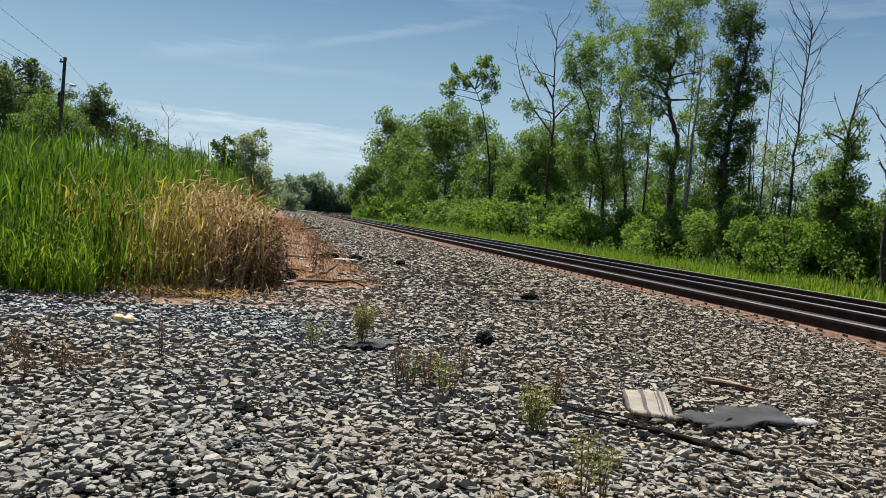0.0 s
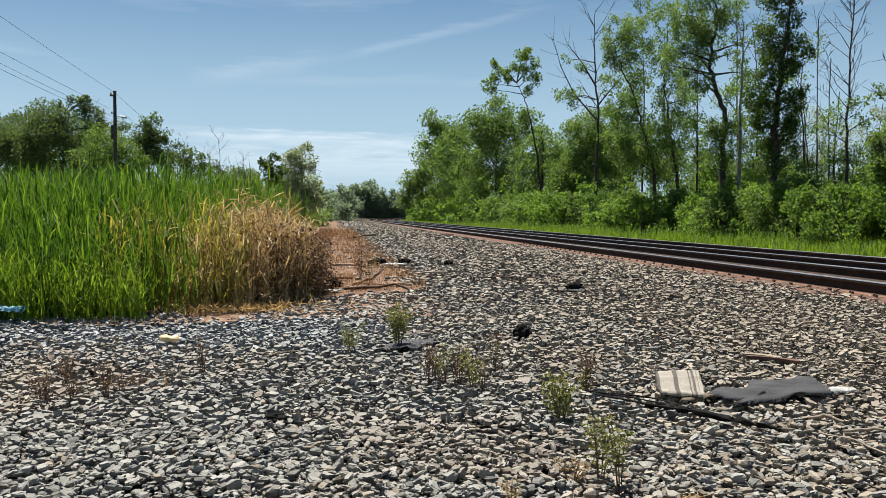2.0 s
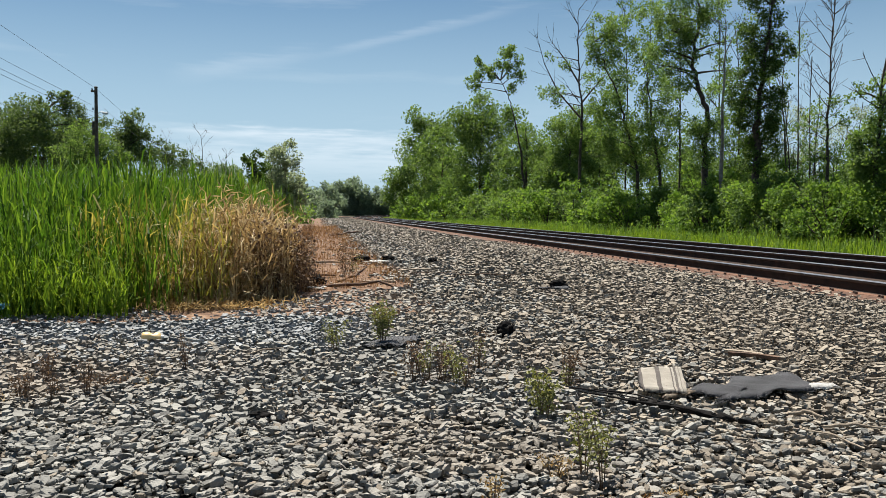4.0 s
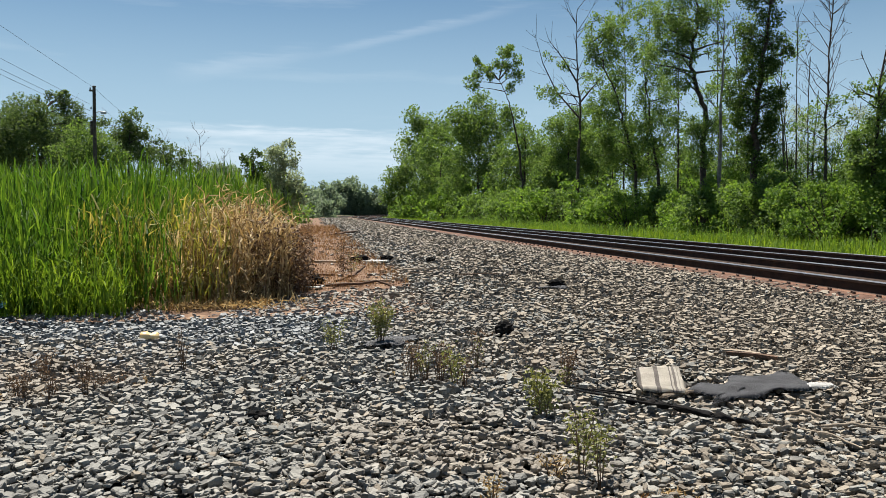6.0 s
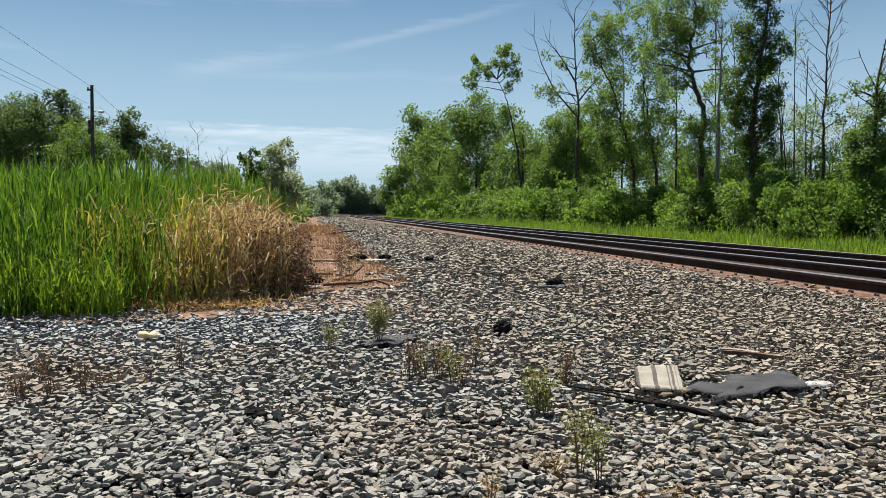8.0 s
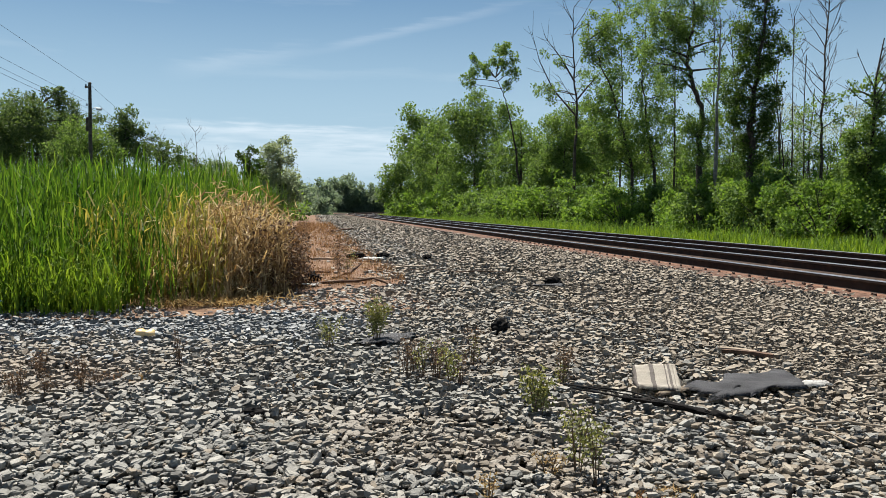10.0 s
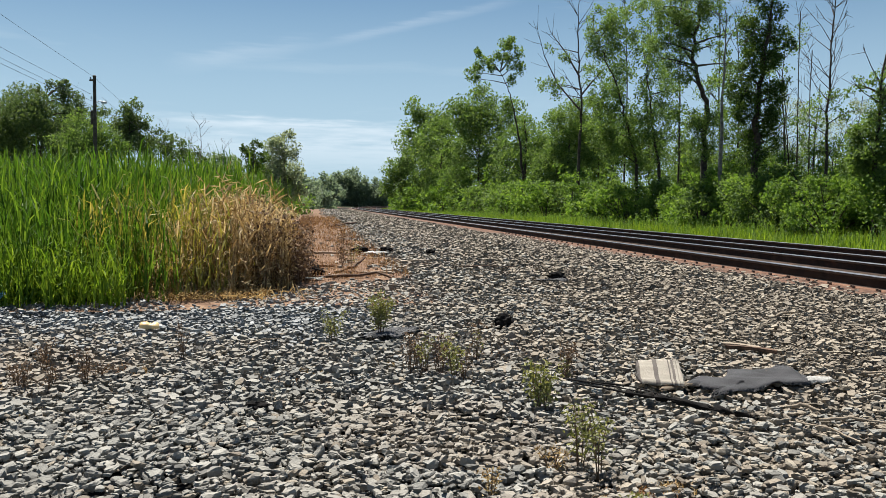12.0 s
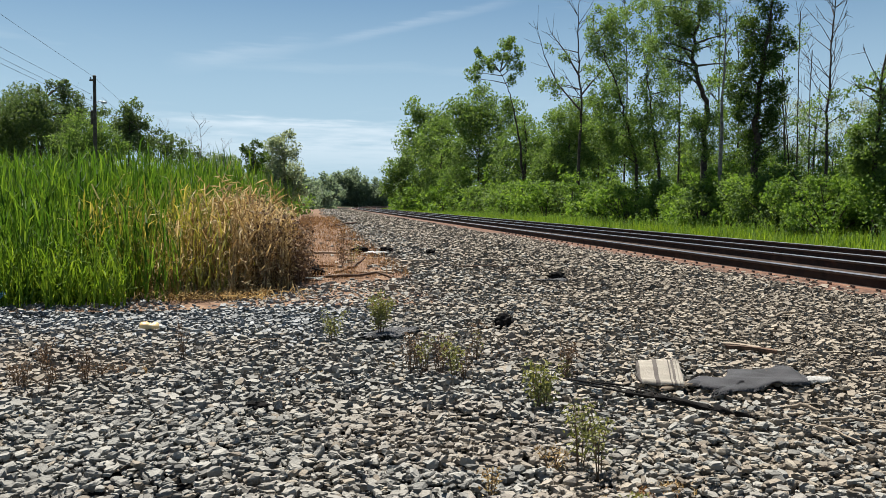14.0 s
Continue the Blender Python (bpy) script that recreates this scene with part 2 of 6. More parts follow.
def part(name, data, material=None, parent=None, label=""):
    """Links a mesh or bmesh as one object under its thing."""
    if isinstance(data, bmesh.types.BMesh):
        me = bpy.data.meshes.new(name)
        data.to_mesh(me)
        data.free()
        me.materials.append(material)
        data = me
    ob = new(name, data)
    ob.parent = parent
    if label:
        ob["label"] = label
    return ob


def thing(name, m, label, category, group="", kind=""):
    e = new(name)
    e.empty_display_size = 0.1
    e.matrix_world = m
    return tagged(e, label, category, group, kind)


# plan along the railway: s metres along it, p metres to the right of it
HEAD = radians(8.6)
UX, UY = -math.sin(HEAD), math.cos(HEAD)
BEND_S, BEND_R = 150.0, 650.0


def plan(s, p):
    """World x, y of a place s along and p across the railway, which bends to the right far off."""
    if s <= BEND_S:
        return UX * s + UY * p, UY * s - UX * p
    a = (s - BEND_S) / BEND_R
    x0, y0 = UX * BEND_S, UY * BEND_S
    cx, cy = x0 + UY * BEND_R, y0 - UX * BEND_R
    r = BEND_R - p
    return cx - r * math.cos(HEAD - a), cy - r * math.sin(HEAD - a)


def ground_z(x, y):
    """Height of the ground: level ballast, falling away beyond the tracks."""
    p = np.asarray(x) * UY - np.asarray(y) * UX
    fall = np.clip((p - 8.0) / 7.0, 0, 1)
    dip = np.exp(-((p + 1.8) / 1.3) ** 2) * np.exp(-((np.asarray(y) - 7.9) / 0.7) ** 2)
    return -0.30 * fall * fall * (3 - 2 * fall) - 0.05 * dip

# ---- ground ----
def spread(n, far, near):
    t = np.linspace(-1, 1, n)
    return np.sign(t) * (near * np.abs(t) + (far - near) * np.abs(t) ** 5)


def build_ground():
    n = 131
    gx, gy = np.meshgrid(spread(n, 2500, 40), spread(n, 2500, 40) + 10, indexing="ij")
    p = gx * UY - gy * UX
    gz = ground_z(gx, gy) - 0.035 - 0.08 * np.clip((p + 5.6) / 1.0, 0, 1) * np.clip((13.6 - p) / 1.0, 0, 1)
    v = np.stack([gx, gy, gz], -1).reshape(-1, 3)
    i = np.arange(n * n).reshape(n, n)
    f = np.stack([i[:-1, :-1], i[1:, :-1], i[1:, 1:], i[:-1, 1:]], -1).reshape(-1, 4)
    ob = new("ground", mesh_from("ground", v, f, M_GROUND, smooth=True))
    return tagged(ob, "weedy brown soil under the railway and the woods", "ground", kind="structure")


def strip(name, s0, s1, p0, p1, lift, mat, label, category, step=2.0, ragged=0.0, cols=8, seed=1):
    """A sheet laid along the railway from p0 to p1 with ragged edges."""
    rng = np.random.RandomState(seed)
    ss = np.concatenate([np.arange(s0, min(s1, 60), step * 0.25), np.arange(max(s0, 60), s1 + step, step)])
    v = []
    for s in ss:
        a, b = p0 + ragged * rng.uniform(-1, 1), p1 + ragged * rng.uniform(-1, 1)
        for c in range(cols + 1):
            x, y = plan(s, a + (b - a) * c / cols)
            edge = 0.03 if c in (0, cols) else 0.0
            v.append((x, y, float(ground_z(x, y)) + lift - edge))
    i = np.arange(len(v)).reshape(len(ss), cols + 1)
    f = np.stack([i[:-1, :-1], i[:-1, 1:], i[1:, 1:], i[1:, :-1]], -1).reshape(-1, 4)
    ob = new(name, mesh_from(name, v, f, mat, smooth=True))
    return tagged(ob, label, category, kind="structure")


ground = build_ground()
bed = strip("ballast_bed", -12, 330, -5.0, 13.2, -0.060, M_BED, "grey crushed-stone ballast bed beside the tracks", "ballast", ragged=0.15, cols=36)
dirt = strip("dirt_strip", 8.70, 260, -3.2, 1.4, 0.004, M_DIRT, "rust-brown bare dirt strip beside the reeds", "dirt", ragged=0.3, cols=10, seed=3)

rust = strip("rusty_ballast", -12, 330, 6.28, 6.99, 0.010, M_RUSTBED, "rust-stained fines along the foot of the rail", "ballast", ragged=0.06, cols=10, seed=7)


# ---- ballast stones ----
def slab(k, chipped=True):
    """A broken slab: a ring at the foot, one at the shoulder, a chipped top ring and a flat top."""
    a = np.arange(k) * 2 * np.pi / k
    levels = ((-1.0, 0.80), (0.35, 1.0), (1.0, 0.74)) if chipped else ((-1.0, 0.86), (1.0, 0.94))
    v = np.concatenate([np.stack([r * np.cos(a + 0.1 * i), r * np.sin(a + 0.1 * i), np.full(k, z)], -1) for i, (z, r) in enumerate(levels)])
    f, n = [], len(levels)
    for j in range(n - 1):
        for i in range(k):
            m = (i + 1) % k
            f += [(j * k + i, j * k + m, j * k + k + m), (j * k + i, j * k + k + m, j * k + k + i)]
    o = (n - 1) * k
    f += [(o, o + i, o + i + 1) for i in range(1, k - 1)]
    return v, np.array(f), k


def stone_cloud(rng, xyz, size, base, tilt=0.18):
    """Angular flat-lying stones, one at each place."""
    bv, bf, ring = base
    n, k = len(xyz), len(bv)
    v = np.repeat(bv[None], n, 0)
    rad = rng.uniform(0.66, 1.26, (n, ring, 1))
    for j in range(k // ring):
        q = slice(j * ring, (j + 1) * ring)
        v[:, q, :2] *= rad * rng.uniform(0.88, 1.10, (n, ring, 1))
    v[:, :, :2] += rng.normal(0, 0.07, (n, k, 2))
    top = slice(k - ring, k)
    v[:, top, :2] += rng.normal(0, 0.11, (n, 1, 2))
    # the top is one split plane, a little off level
    slope = rng.normal(0, 0.25, (n, 1, 2))
    v[:, top, 2] += (v[:, top, :2] * slope).sum(-1) + rng.normal(0, 0.10, (n, ring))
    v[:, ring:, 2] += rng.normal(0, 0.12, (n, k - ring))
    sc = np.stack([np.ones(n), rng.uniform(0.46, 0.86, n), rng.uniform(0.20, 0.42, n)], -1) * size[:, None] * 0.5
    v *= sc[:, None, :]
    a, tx, ty = rng.uniform(0, 2 * np.pi, n), rng.normal(0, tilt, n), rng.normal(0, tilt, n)
    def rot(c, s, i, j):
        p, q = v[:, :, i].copy(), v[:, :, j].copy()
        v[:, :, i], v[:, :, j] = c[:, None] * p - s[:, None] * q, s[:, None] * p + c[:, None] * q
    rot(np.cos(tx), np.sin(tx), 1, 2)
    rot(np.cos(ty), np.sin(ty), 0, 2)
    rot(np.cos(a), np.sin(a), 0, 1)
    v += xyz[:, None, :]
    f = (bf[None] + (np.arange(n) * k)[:, None, None]).reshape(-1, 3)
    return v.reshape(-1, 3), f


def stony(x, y, rng):
    """Where stones lie: not under reeds, on the dirt, between rails."""
    p, s = x * UY - y * UX, x * UX + y * UY
    edge = 9.5 + 0.25 * np.sin(x * 3.1) + np.where(p > -1.0, (p + 1.0) * 1.1, 0.0)
    edge = edge - 0.38 * np.exp(-((p + 1.15) / 0.75) ** 2)
    on_dirt = (s > edge) & (p < 1.25 + 0.25 * np.sin(s * 1.7) + rng.normal(0, 0.22, len(x)))
    bare = (np.sin(x * 2.3 + 1.0) * np.sin(y * 1.9 + x) > 0.86) & (rng.rand(len(x)) < 0.5)
    between = (p > 6.50 + rng.normal(0, 0.13, len(x))) & (p < 8.7) & (rng.rand(len(x)) < 0.90)
    on_dirt &= rng.rand(len(x)) < 0.93
    return ~on_dirt & ~bare & ~between & (p < 13.0) & (p > -6.0)


def scatter(rng, y0, y1, density, half):
    """Places packed evenly, each shifted within its own cell."""
    cell = density ** -0.5
    w = max(half(y0), half(y1))
    gx, gy = np.meshgrid(np.arange(-w, w, cell), np.arange(y0, y1, cell))
    x = gx.ravel() + rng.uniform(-0.55, 0.55, gx.size) * cell
    y = gy.ravel() + rng.uniform(-0.55, 0.55, gx.size) * cell
    ok = np.abs(x) < half(y)
    x, y = x[ok], y[ok]
    ok = stony(x, y, rng)
    return x[ok], y[ok]


def graded(rng, lo, hi, n):
    """Stone sizes: many small, few large."""
    return lo + (hi - lo) * rng.rand(n) ** 1.5


def lay_stones(rng, x, y, z, size, base, label, heap=None):
    """Lays stones, browner towards the track and dark blue-grey in the share that heap gives."""
    p = x * UY - y * UX
    dusty = rng.rand(len(x)) < np.clip((p - 0.2) / 3.4, 0.10, 0.95)
    blue = np.zeros(len(x), bool) if heap is None else rng.rand(len(x)) < heap
    for pick, mat, text in ((~blue & ~dusty, M_STONE, label), (~blue & dusty, M_STONE_WARM, "brown-dusted crushed stones towards the track"), (blue, M_STONE_BLUE, "dark blue-grey crushed stones beside the reeds")):
        if pick.sum() < 50:
            continue
        v, f = stone_cloud(rng, np.stack([x[pick], y[pick], z[pick]], -1), size[pick], base)
        ob = new("ballast_stones", mesh_from("ballast_stones", v, f, mat))
        tagged(ob, text, "stones", kind="stuff")


def build_ballast():
    rng = np.random.RandomState(5)
    wedge = lambda y: 0.58 * y + 0.9
    for name, y0, y1, dens, lo, hi, base in (("near", 2.2, 4.2, 1500, 0.024, 0.078, slab(5)), ("middle", 4.2, 6.4, 1200, 0.026, 0.080, slab(5, False)), ("mid", 6.4, 10.0, 950, 0.030, 0.086, slab(5, False)), ("back", 10.0, 13.5, 430, 0.046, 0.118, slab(4, False))):
        x, y = scatter(rng, y0, y1, dens, wedge)
        size = graded(rng, lo, hi, len(x))
        z = ground_z(x, y) + rng.uniform(-0.048, 0.018, len(x))
        if name == "near":
            pick = (np.hypot(x - 0.1, y - 3.3) < 0.34)
            keep = np.where(pick)[0][:290]
            mask = np.ones(len(x), bool)
            mask[keep] = False
            shapes = []
            for i in range(24):
                v, f = stone_cloud(rng, np.zeros((1, 3)), np.array([1.0]), base)
                shapes.append(mesh_from("stone", v, f, M_STONE_ONE))
            for i in keep:
                ob = new("stone", shapes[rng.randint(24)])
                ob.parent = bed
                ob.matrix_local = Matrix.Translation((x[i], y[i], z[i])) @ Matrix.Rotation(rng.uniform(0, 6.28), 4, "Z") @ Matrix.Scale(size[i], 4)
            x, y, z, size = x[mask], y[mask], z[mask], size[mask]
        # share of dark blue-grey stones, highest in a band before the reeds
        heap = 0.95 * np.exp(-(((y - 7.8) / 1.25) ** 2)) * np.clip((-0.25 - x) / 0.9, 0, 1)
        lay_stones(rng, x, y, z, size, base, "angular grey crushed stones lying loose on the ballast bed", heap)
    # the same bed all round, more thinly strewn
    n = 20000
    s, p = rng.uniform(-11, 13.5, n), rng.uniform(-4.8, 6.5, n)
    x, y = UX * s + UY * p, UY * s - UX * p
    ok = stony(x, y, rng) & ((y < 2.2) | (np.abs(x) > wedge(y)))
    x, y = x[ok], y[ok]
    lay_stones(rng, x, y, ground_z(x, y) + rng.uniform(-0.04, 0.01, len(x)), rng.uniform(0.08, 0.15, len(x)), slab(4, False), "grey crushed stones strewn over the ballast bed")
    # farther along the shoulder of the track
    for s0, s1, p0, p1, dens, lo, hi in ((11.0, 34.0, -0.2, 6.2, 165, 0.07, 0.14), (34.0, 90.0, 0.4, 6.2, 40, 0.11, 0.22), (90.0, 150.0, 0.6, 6.2, 14, 0.20, 0.34), (-4.0, 30.0, 5.2, 6.6, 260, 0.055, 0.115), (4, 60, 8.9, 10.2, 50, 0.06, 0.11)):
        n = int((s1 - s0) * (p1 - p0) * dens)
        s, p = rng.uniform(s0, s1, n), rng.uniform(p0, p1, n)
        x, y = UX * s + UY * p, UY * s - UX * p
        ok = stony(x, y, rng) & ((y > 13.3) | (np.abs(x) > wedge(y)))
        x, y = x[ok], y[ok]
        lay_stones(rng, x, y, ground_z(x, y) + rng.uniform(-0.035, 0.015, len(x)), rng.uniform(lo, hi, len(x)), slab(4, False), "grey crushed stones on the shoulder of the track")


# ---- railway ----
RAIL_PROFILE = [(-0.076, 0.0), (0.076, 0.0), (0.076, 0.012), (0.030, 0.028), (0.010, 0.045), (0.009, 0.132), (0.036, 0.146), (0.037, 0.176),
                (0.028, 0.186), (-0.028, 0.186), (-0.037, 0.176), (-0.036, 0.146), (-0.009, 0.132), (-0.010, 0.045), (-0.030, 0.028), (-0.076, 0.012)]


def rail_mesh(p, z, s0, s1, foot):
    ss = np.concatenate([np.arange(s0, 150, 5.0), np.arange(150, s1, 4.0)])
    k, v, mi = len(RAIL_PROFILE), [], []
    for s in ss:
        for a, b in RAIL_PROFILE:
            x, y = plan(s, p + a)
            v.append((x, y, z + b))
    f = []
    for i in range(len(ss) - 1):
        for j in range(k):
            q = (j + 1) % k
            f.append((i * k + j, i * k + q, (i + 1) * k + q, (i + 1) * k + j))
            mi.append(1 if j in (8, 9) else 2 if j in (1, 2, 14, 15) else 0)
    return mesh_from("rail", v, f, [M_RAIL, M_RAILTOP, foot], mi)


def box_mesh(name, sx, sy, sz, mat, bevel=0.0, segs=1):
    bm = bmesh.new()
    bmesh.ops.create_cube(bm, size=1.0)
    bmesh.ops.scale(bm, vec=(sx, sy, sz), verts=bm.verts)
    if bevel:
        bmesh.ops.bevel(bm, geom=bm.edges[:], offset=bevel, segments=segs, affect="EDGES")
    me = bpy.data.meshes.new(name)
    bm.to_mesh(me)
    bm.free()
    me.materials.append(mat)
    return me


def plate_mesh():
    """Tie plate with its shoulders and spikes' heads."""
    bm = bmesh.new()
    for cx, cy, cz, sx, sy, sz in ((0, 0, 0.008, 0.36, 0.19, 0.016), (0.095, 0, 0.022, 0.03, 0.18, 0.016), (-0.095, 0, 0.022, 0.03, 0.18, 0.016)):
        r = bmesh.ops.create_cube(bm, size=1.0)
        bmesh.ops.scale(bm, vec=(sx, sy, sz), verts=r["verts"])
        bmesh.ops.translate(bm, vec=(cx, cy, cz), verts=r["verts"])
    me = bpy.data.meshes.new("tie_plate")
    bm.to_mesh(me)
    bm.free()
    me.materials.append(M_PLATE)
    return me


def build_track(p_near, z_base, parts_to, label, outer=None):
    track = thing("railway_track", Matrix.Identity(4), label, "railway track", "railway tracks", "structure")
    for p in (p_near, p_near + 1.51):
        # only the outer rail's foot is bright; the others take the dark side colour
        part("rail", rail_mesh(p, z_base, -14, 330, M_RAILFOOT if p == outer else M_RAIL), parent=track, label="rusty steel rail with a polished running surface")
    rng = random.Random(int(p_near * 10))
    tie = box_mesh("tie", 2.6, 0.23, 0.18, M_TIE, 0.012)
    plate = plate_mesh()
    spike = box_mesh("spike", 0.035, 0.03, 0.05, M_TIE, 0.006)
    centre = p_near + 0.755
    far_v, far_f = [], []
    s, i = -8.0, 0
    while s < 300:
        x, y = plan(s, centre + rng.uniform(-0.04, 0.04))
        turn = HEAD if s < BEND_S else HEAD - (s - BEND_S) / BEND_R
        m = Matrix.Translation((x, y, z_base - 0.018 - 0.09)) @ Matrix.Rotation(turn + rng.uniform(-0.015, 0.015), 4, "Z")
        if s < parts_to:
            ob = part("tie", tie, parent=track)
            ob.matrix_local = m
            for p in (p_near, p_near + 1.51):
                px, py = plan(s, p)
                pl = part("tie_plate", plate, parent=track)
                pl.matrix_local = Matrix.Translation((px, py, z_base - 0.017)) @ Matrix.Rotation(turn, 4, "Z")
                if p == p_near and s < 30:
                    for dx, dy in ((-0.10, 0.05), (-0.15, -0.06)):
                        sp = part("spike", spike, parent=pl)
                        sp.matrix_local = Matrix.Translation((dx, dy, 0.036))
        else:
            k = len(far_v)
            for cx, cy, cz in ((-1.3, -0.115, 0.09), (1.3, -0.115, 0.09), (1.3, 0.115, 0.09), (-1.3, 0.115, 0.09), (-1.3, -0.115, -0.09), (1.3, -0.115, -0.09)):
                far_v.append(m @ Vector((cx, cy, cz)))
            far_f += [(k, k + 1, k + 2, k + 3), (k, k + 4, k + 5, k + 1)]
        s += 0.495
    ob = part("far_ties", mesh_from("far_ties", [tuple(q) for q in far_v], far_f, M_TIE), parent=track)
    ob["kind"] = "stuff"
    return track

# ---- plants ----
def tube(points, radii, sides=6):
    """A tapered tube through the points: vertices and quads."""
    v, f = [], []
    n = len(points)
    for i, (q, r) in enumerate(zip(points, radii)):
        d = (Vector(points[min(i + 1, n - 1)]) - Vector(points[max(i - 1, 0)])).normalized()
        a = d.orthogonal().normalized() if abs(d.z) < 0.95 else Vector((1, 0, 0))
        a = (a - d * a.dot(d)).normalized()
        b = d.cross(a)
        for k in range(sides):
            w = 2 * math.pi * k / sides
            v.append(tuple(Vector(q) + (a * math.cos(w) + b * math.sin(w)) * r))
    for i in range(n - 1):
        for k in range(sides):
            m = (k + 1) % sides
            f.append((i * sides + k, i * sides + m, (i + 1) * sides + m, (i + 1) * sides + k))
    return v, f


def merge(pieces):
    v, f, o = [], [], 0
    for pv, pf in pieces:
        v.extend(pv)
        f.extend([tuple(i + o for i in q) for q in pf])
        o += len(pv)
    return v, f


def leaves(rng, centres, size, up=0.35, stretch=0.62):
    """Leaf blades, each of two facets with a fold along the midrib."""
    n = len(centres)
    d = rng.normal(0, 1, (n, 3))
    d[:, 2] -= 0.35
    d /= np.linalg.norm(d, axis=1)[:, None]
    nn = rng.normal(0, 1, (n, 3))
    nn[:, 2] += up * 3
    w = np.cross(d, nn)
    w /= np.linalg.norm(w, axis=1)[:, None] + 1e-9
    nrm = np.cross(w, d)
    s = size * rng.uniform(0.65, 1.3, n)[:, None]
    a, b = centres - d * s * 0.5, centres + d * s * 0.5
    mid = centres - nrm * s * 0.10
    l, r = centres + w * s * 0.5 * stretch, centres - w * s * 0.5 * stretch
    v = np.stack([a, l, b, r], 1).reshape(-1, 3)
    i = np.arange(n) * 4
    f = np.concatenate([np.stack([i, i + 1, i + 2], -1), np.stack([i, i + 2, i + 3], -1)])
    v[0::4] += (mid - centres) * 0.6
    v[2::4] += (mid - centres) * 0.6
    return v, f


def crown_points(rng, blobs, ls, cover):
    out = []
    for b in blobs:
        x, y, z, r = b[:4]
        c = cover * (b[4] if len(b) > 4 else 1.0)
        n = int(2.1 * c * 2 * math.pi * r * r / (ls * ls)) + 6
        k = max(5, int(16 * min(1.0, c)))
        cl = rng.normal(0, 1, (k, 3))
        cl /= np.linalg.norm(cl, axis=1)[:, None]
        cl *= (rng.uniform(0.25, 1.0, (k, 1)) ** 0.5) * r * 0.9
        cl[:, 2] *= 0.85
        rad = r * rng.uniform(0.22, 0.5, k)
        w = rad ** 2 / (rad ** 2).sum()
        pick = rng.choice(k, n, p=w)
        q = rng.normal(0, 1, (n, 3))
        q /= np.linalg.norm(q, axis=1)[:, None]
        q *= (rng.uniform(0, 1, (n, 1)) ** 0.45) * rad[pick][:, None] * 1.15
        out.append(cl[pick] + q + np.array([x, y, z]))
    return np.concatenate(out)


def tree(x, y, trunk, blobs, label, mat=None, ls=0.12, cover=1.6, girth=0.16, bark=None, name="tree", category="tree", twigs=0, seed=0, depth=1.0, group="trees beside the railway", limbs=()):
    """A tree: trunk along (dx, z) points, a limb to each foliage mass (dx, z, radius[, density])."""
    rng = np.random.RandomState(seed + int(abs(x) * 100) + int(y))
    girth = girth * 0.8
    z0 = float(ground_z(x, y))
    t = thing(name, Matrix.Translation((x, y, z0)), label, category, group)
    pts = [Vector((0, 0, -0.15))] + [Vector((dx, rng.normal(0, 0.08), z - z0)) for dx, z in trunk]
    # smooth wander between the given points
    path = []
    for i in range(len(pts) - 1):
        for k in range(4):
            q = pts[i].lerp(pts[i + 1], k / 4)
            path.append(q + Vector((rng.normal(0, girth * 0.25), rng.normal(0, girth * 0.25), 0)) * (1 if i or k else 0))
    path.append(pts[-1])
    top = max(q.z for q in path)
    radii = [max(0.02, girth * (1.0 - 0.85 * max(0, q.z) / (top + 0.1)) ) for q in path]
    radii[0] *= 1.3
    pieces = [tube(path, radii, 7)]
    full = []
    for b in blobs:
        bx, bz, r = b[:3]
        yoff = rng.normal(0, 0.5) * r * depth
        r = r * 1.22
        full.append((bx, yoff, bz - z0, r) + tuple(b[3:]))
        # limb from the trunk to the foliage mass
        c = Vector((bx, yoff, bz - z0))
        low = [q for q in path if q.z < c.z - 0.25 * r] or path[:1]
        st = min(low, key=lambda q: (q - c).length + 0.3 * abs(q.z - (c.z - r)))
        rr = max(0.018, girth * 0.30)
        mid = st.lerp(c, 0.5) + Vector((rng.normal(0, 0.12), rng.normal(0, 0.12), 0.12)) * r
        pieces.append(tube([st, mid, c], [rr, rr * 0.6, rr * 0.25], 5))
        for k in range(3):
            e = c + Vector(rng.normal(0, 0.55, 3).tolist()) * r
            pieces.append(tube([mid.lerp(c, 0.4 + 0.3 * k), e], [rr * 0.35, 0.008], 4))
    # heavy limbs of their own course
    for limb in limbs:
        lp = [Vector((dx, 0.3 * k * (-1) ** len(limb), z - z0)) for k, (dx, z) in enumerate(limb)]
        pieces.append(tube(lp, [girth * (0.5 - 0.44 * k / (len(lp) - 1)) for k in range(len(lp))], 6))
        for k in range(1, len(lp)):
            for j in range(4):
                st = lp[k - 1].lerp(lp[k], rng.uniform(0.2, 1.0))
                d = ((lp[k] - lp[k - 1]).normalized() + Vector(rng.normal(0, 0.55, 3).tolist())).normalized()
                e = st + d * rng.uniform(0.05, 0.11) * top
                pieces.append(tube([st, st.lerp(e, 0.5) + Vector((0, 0, -0.02 * top * 0.2)), e], [girth * 0.12, girth * 0.08, 0.008], 4))
    # bare twigs from the trunk and its limbs
    for k in range(twigs):
        st = path[int(rng.randint(len(path) // 3, len(path)))]
        L = rng.uniform(0.06, 0.2) * top
        a = rng.uniform(0, 2 * math.pi)
        d = Vector((math.cos(a), math.sin(a) * 0.6, rng.uniform(0.5, 1.6))).normalized()
        e, m1 = st + d * L, st + d * L * 0.5 + Vector((rng.normal(0, 0.05), 0, -0.04)) * L
        pieces.append(tube([st, m1, e], [girth * 0.22, girth * 0.14, 0.008], 4))
        for j in range(3):
            q = m1.lerp(e, rng.uniform(0, 0.8))
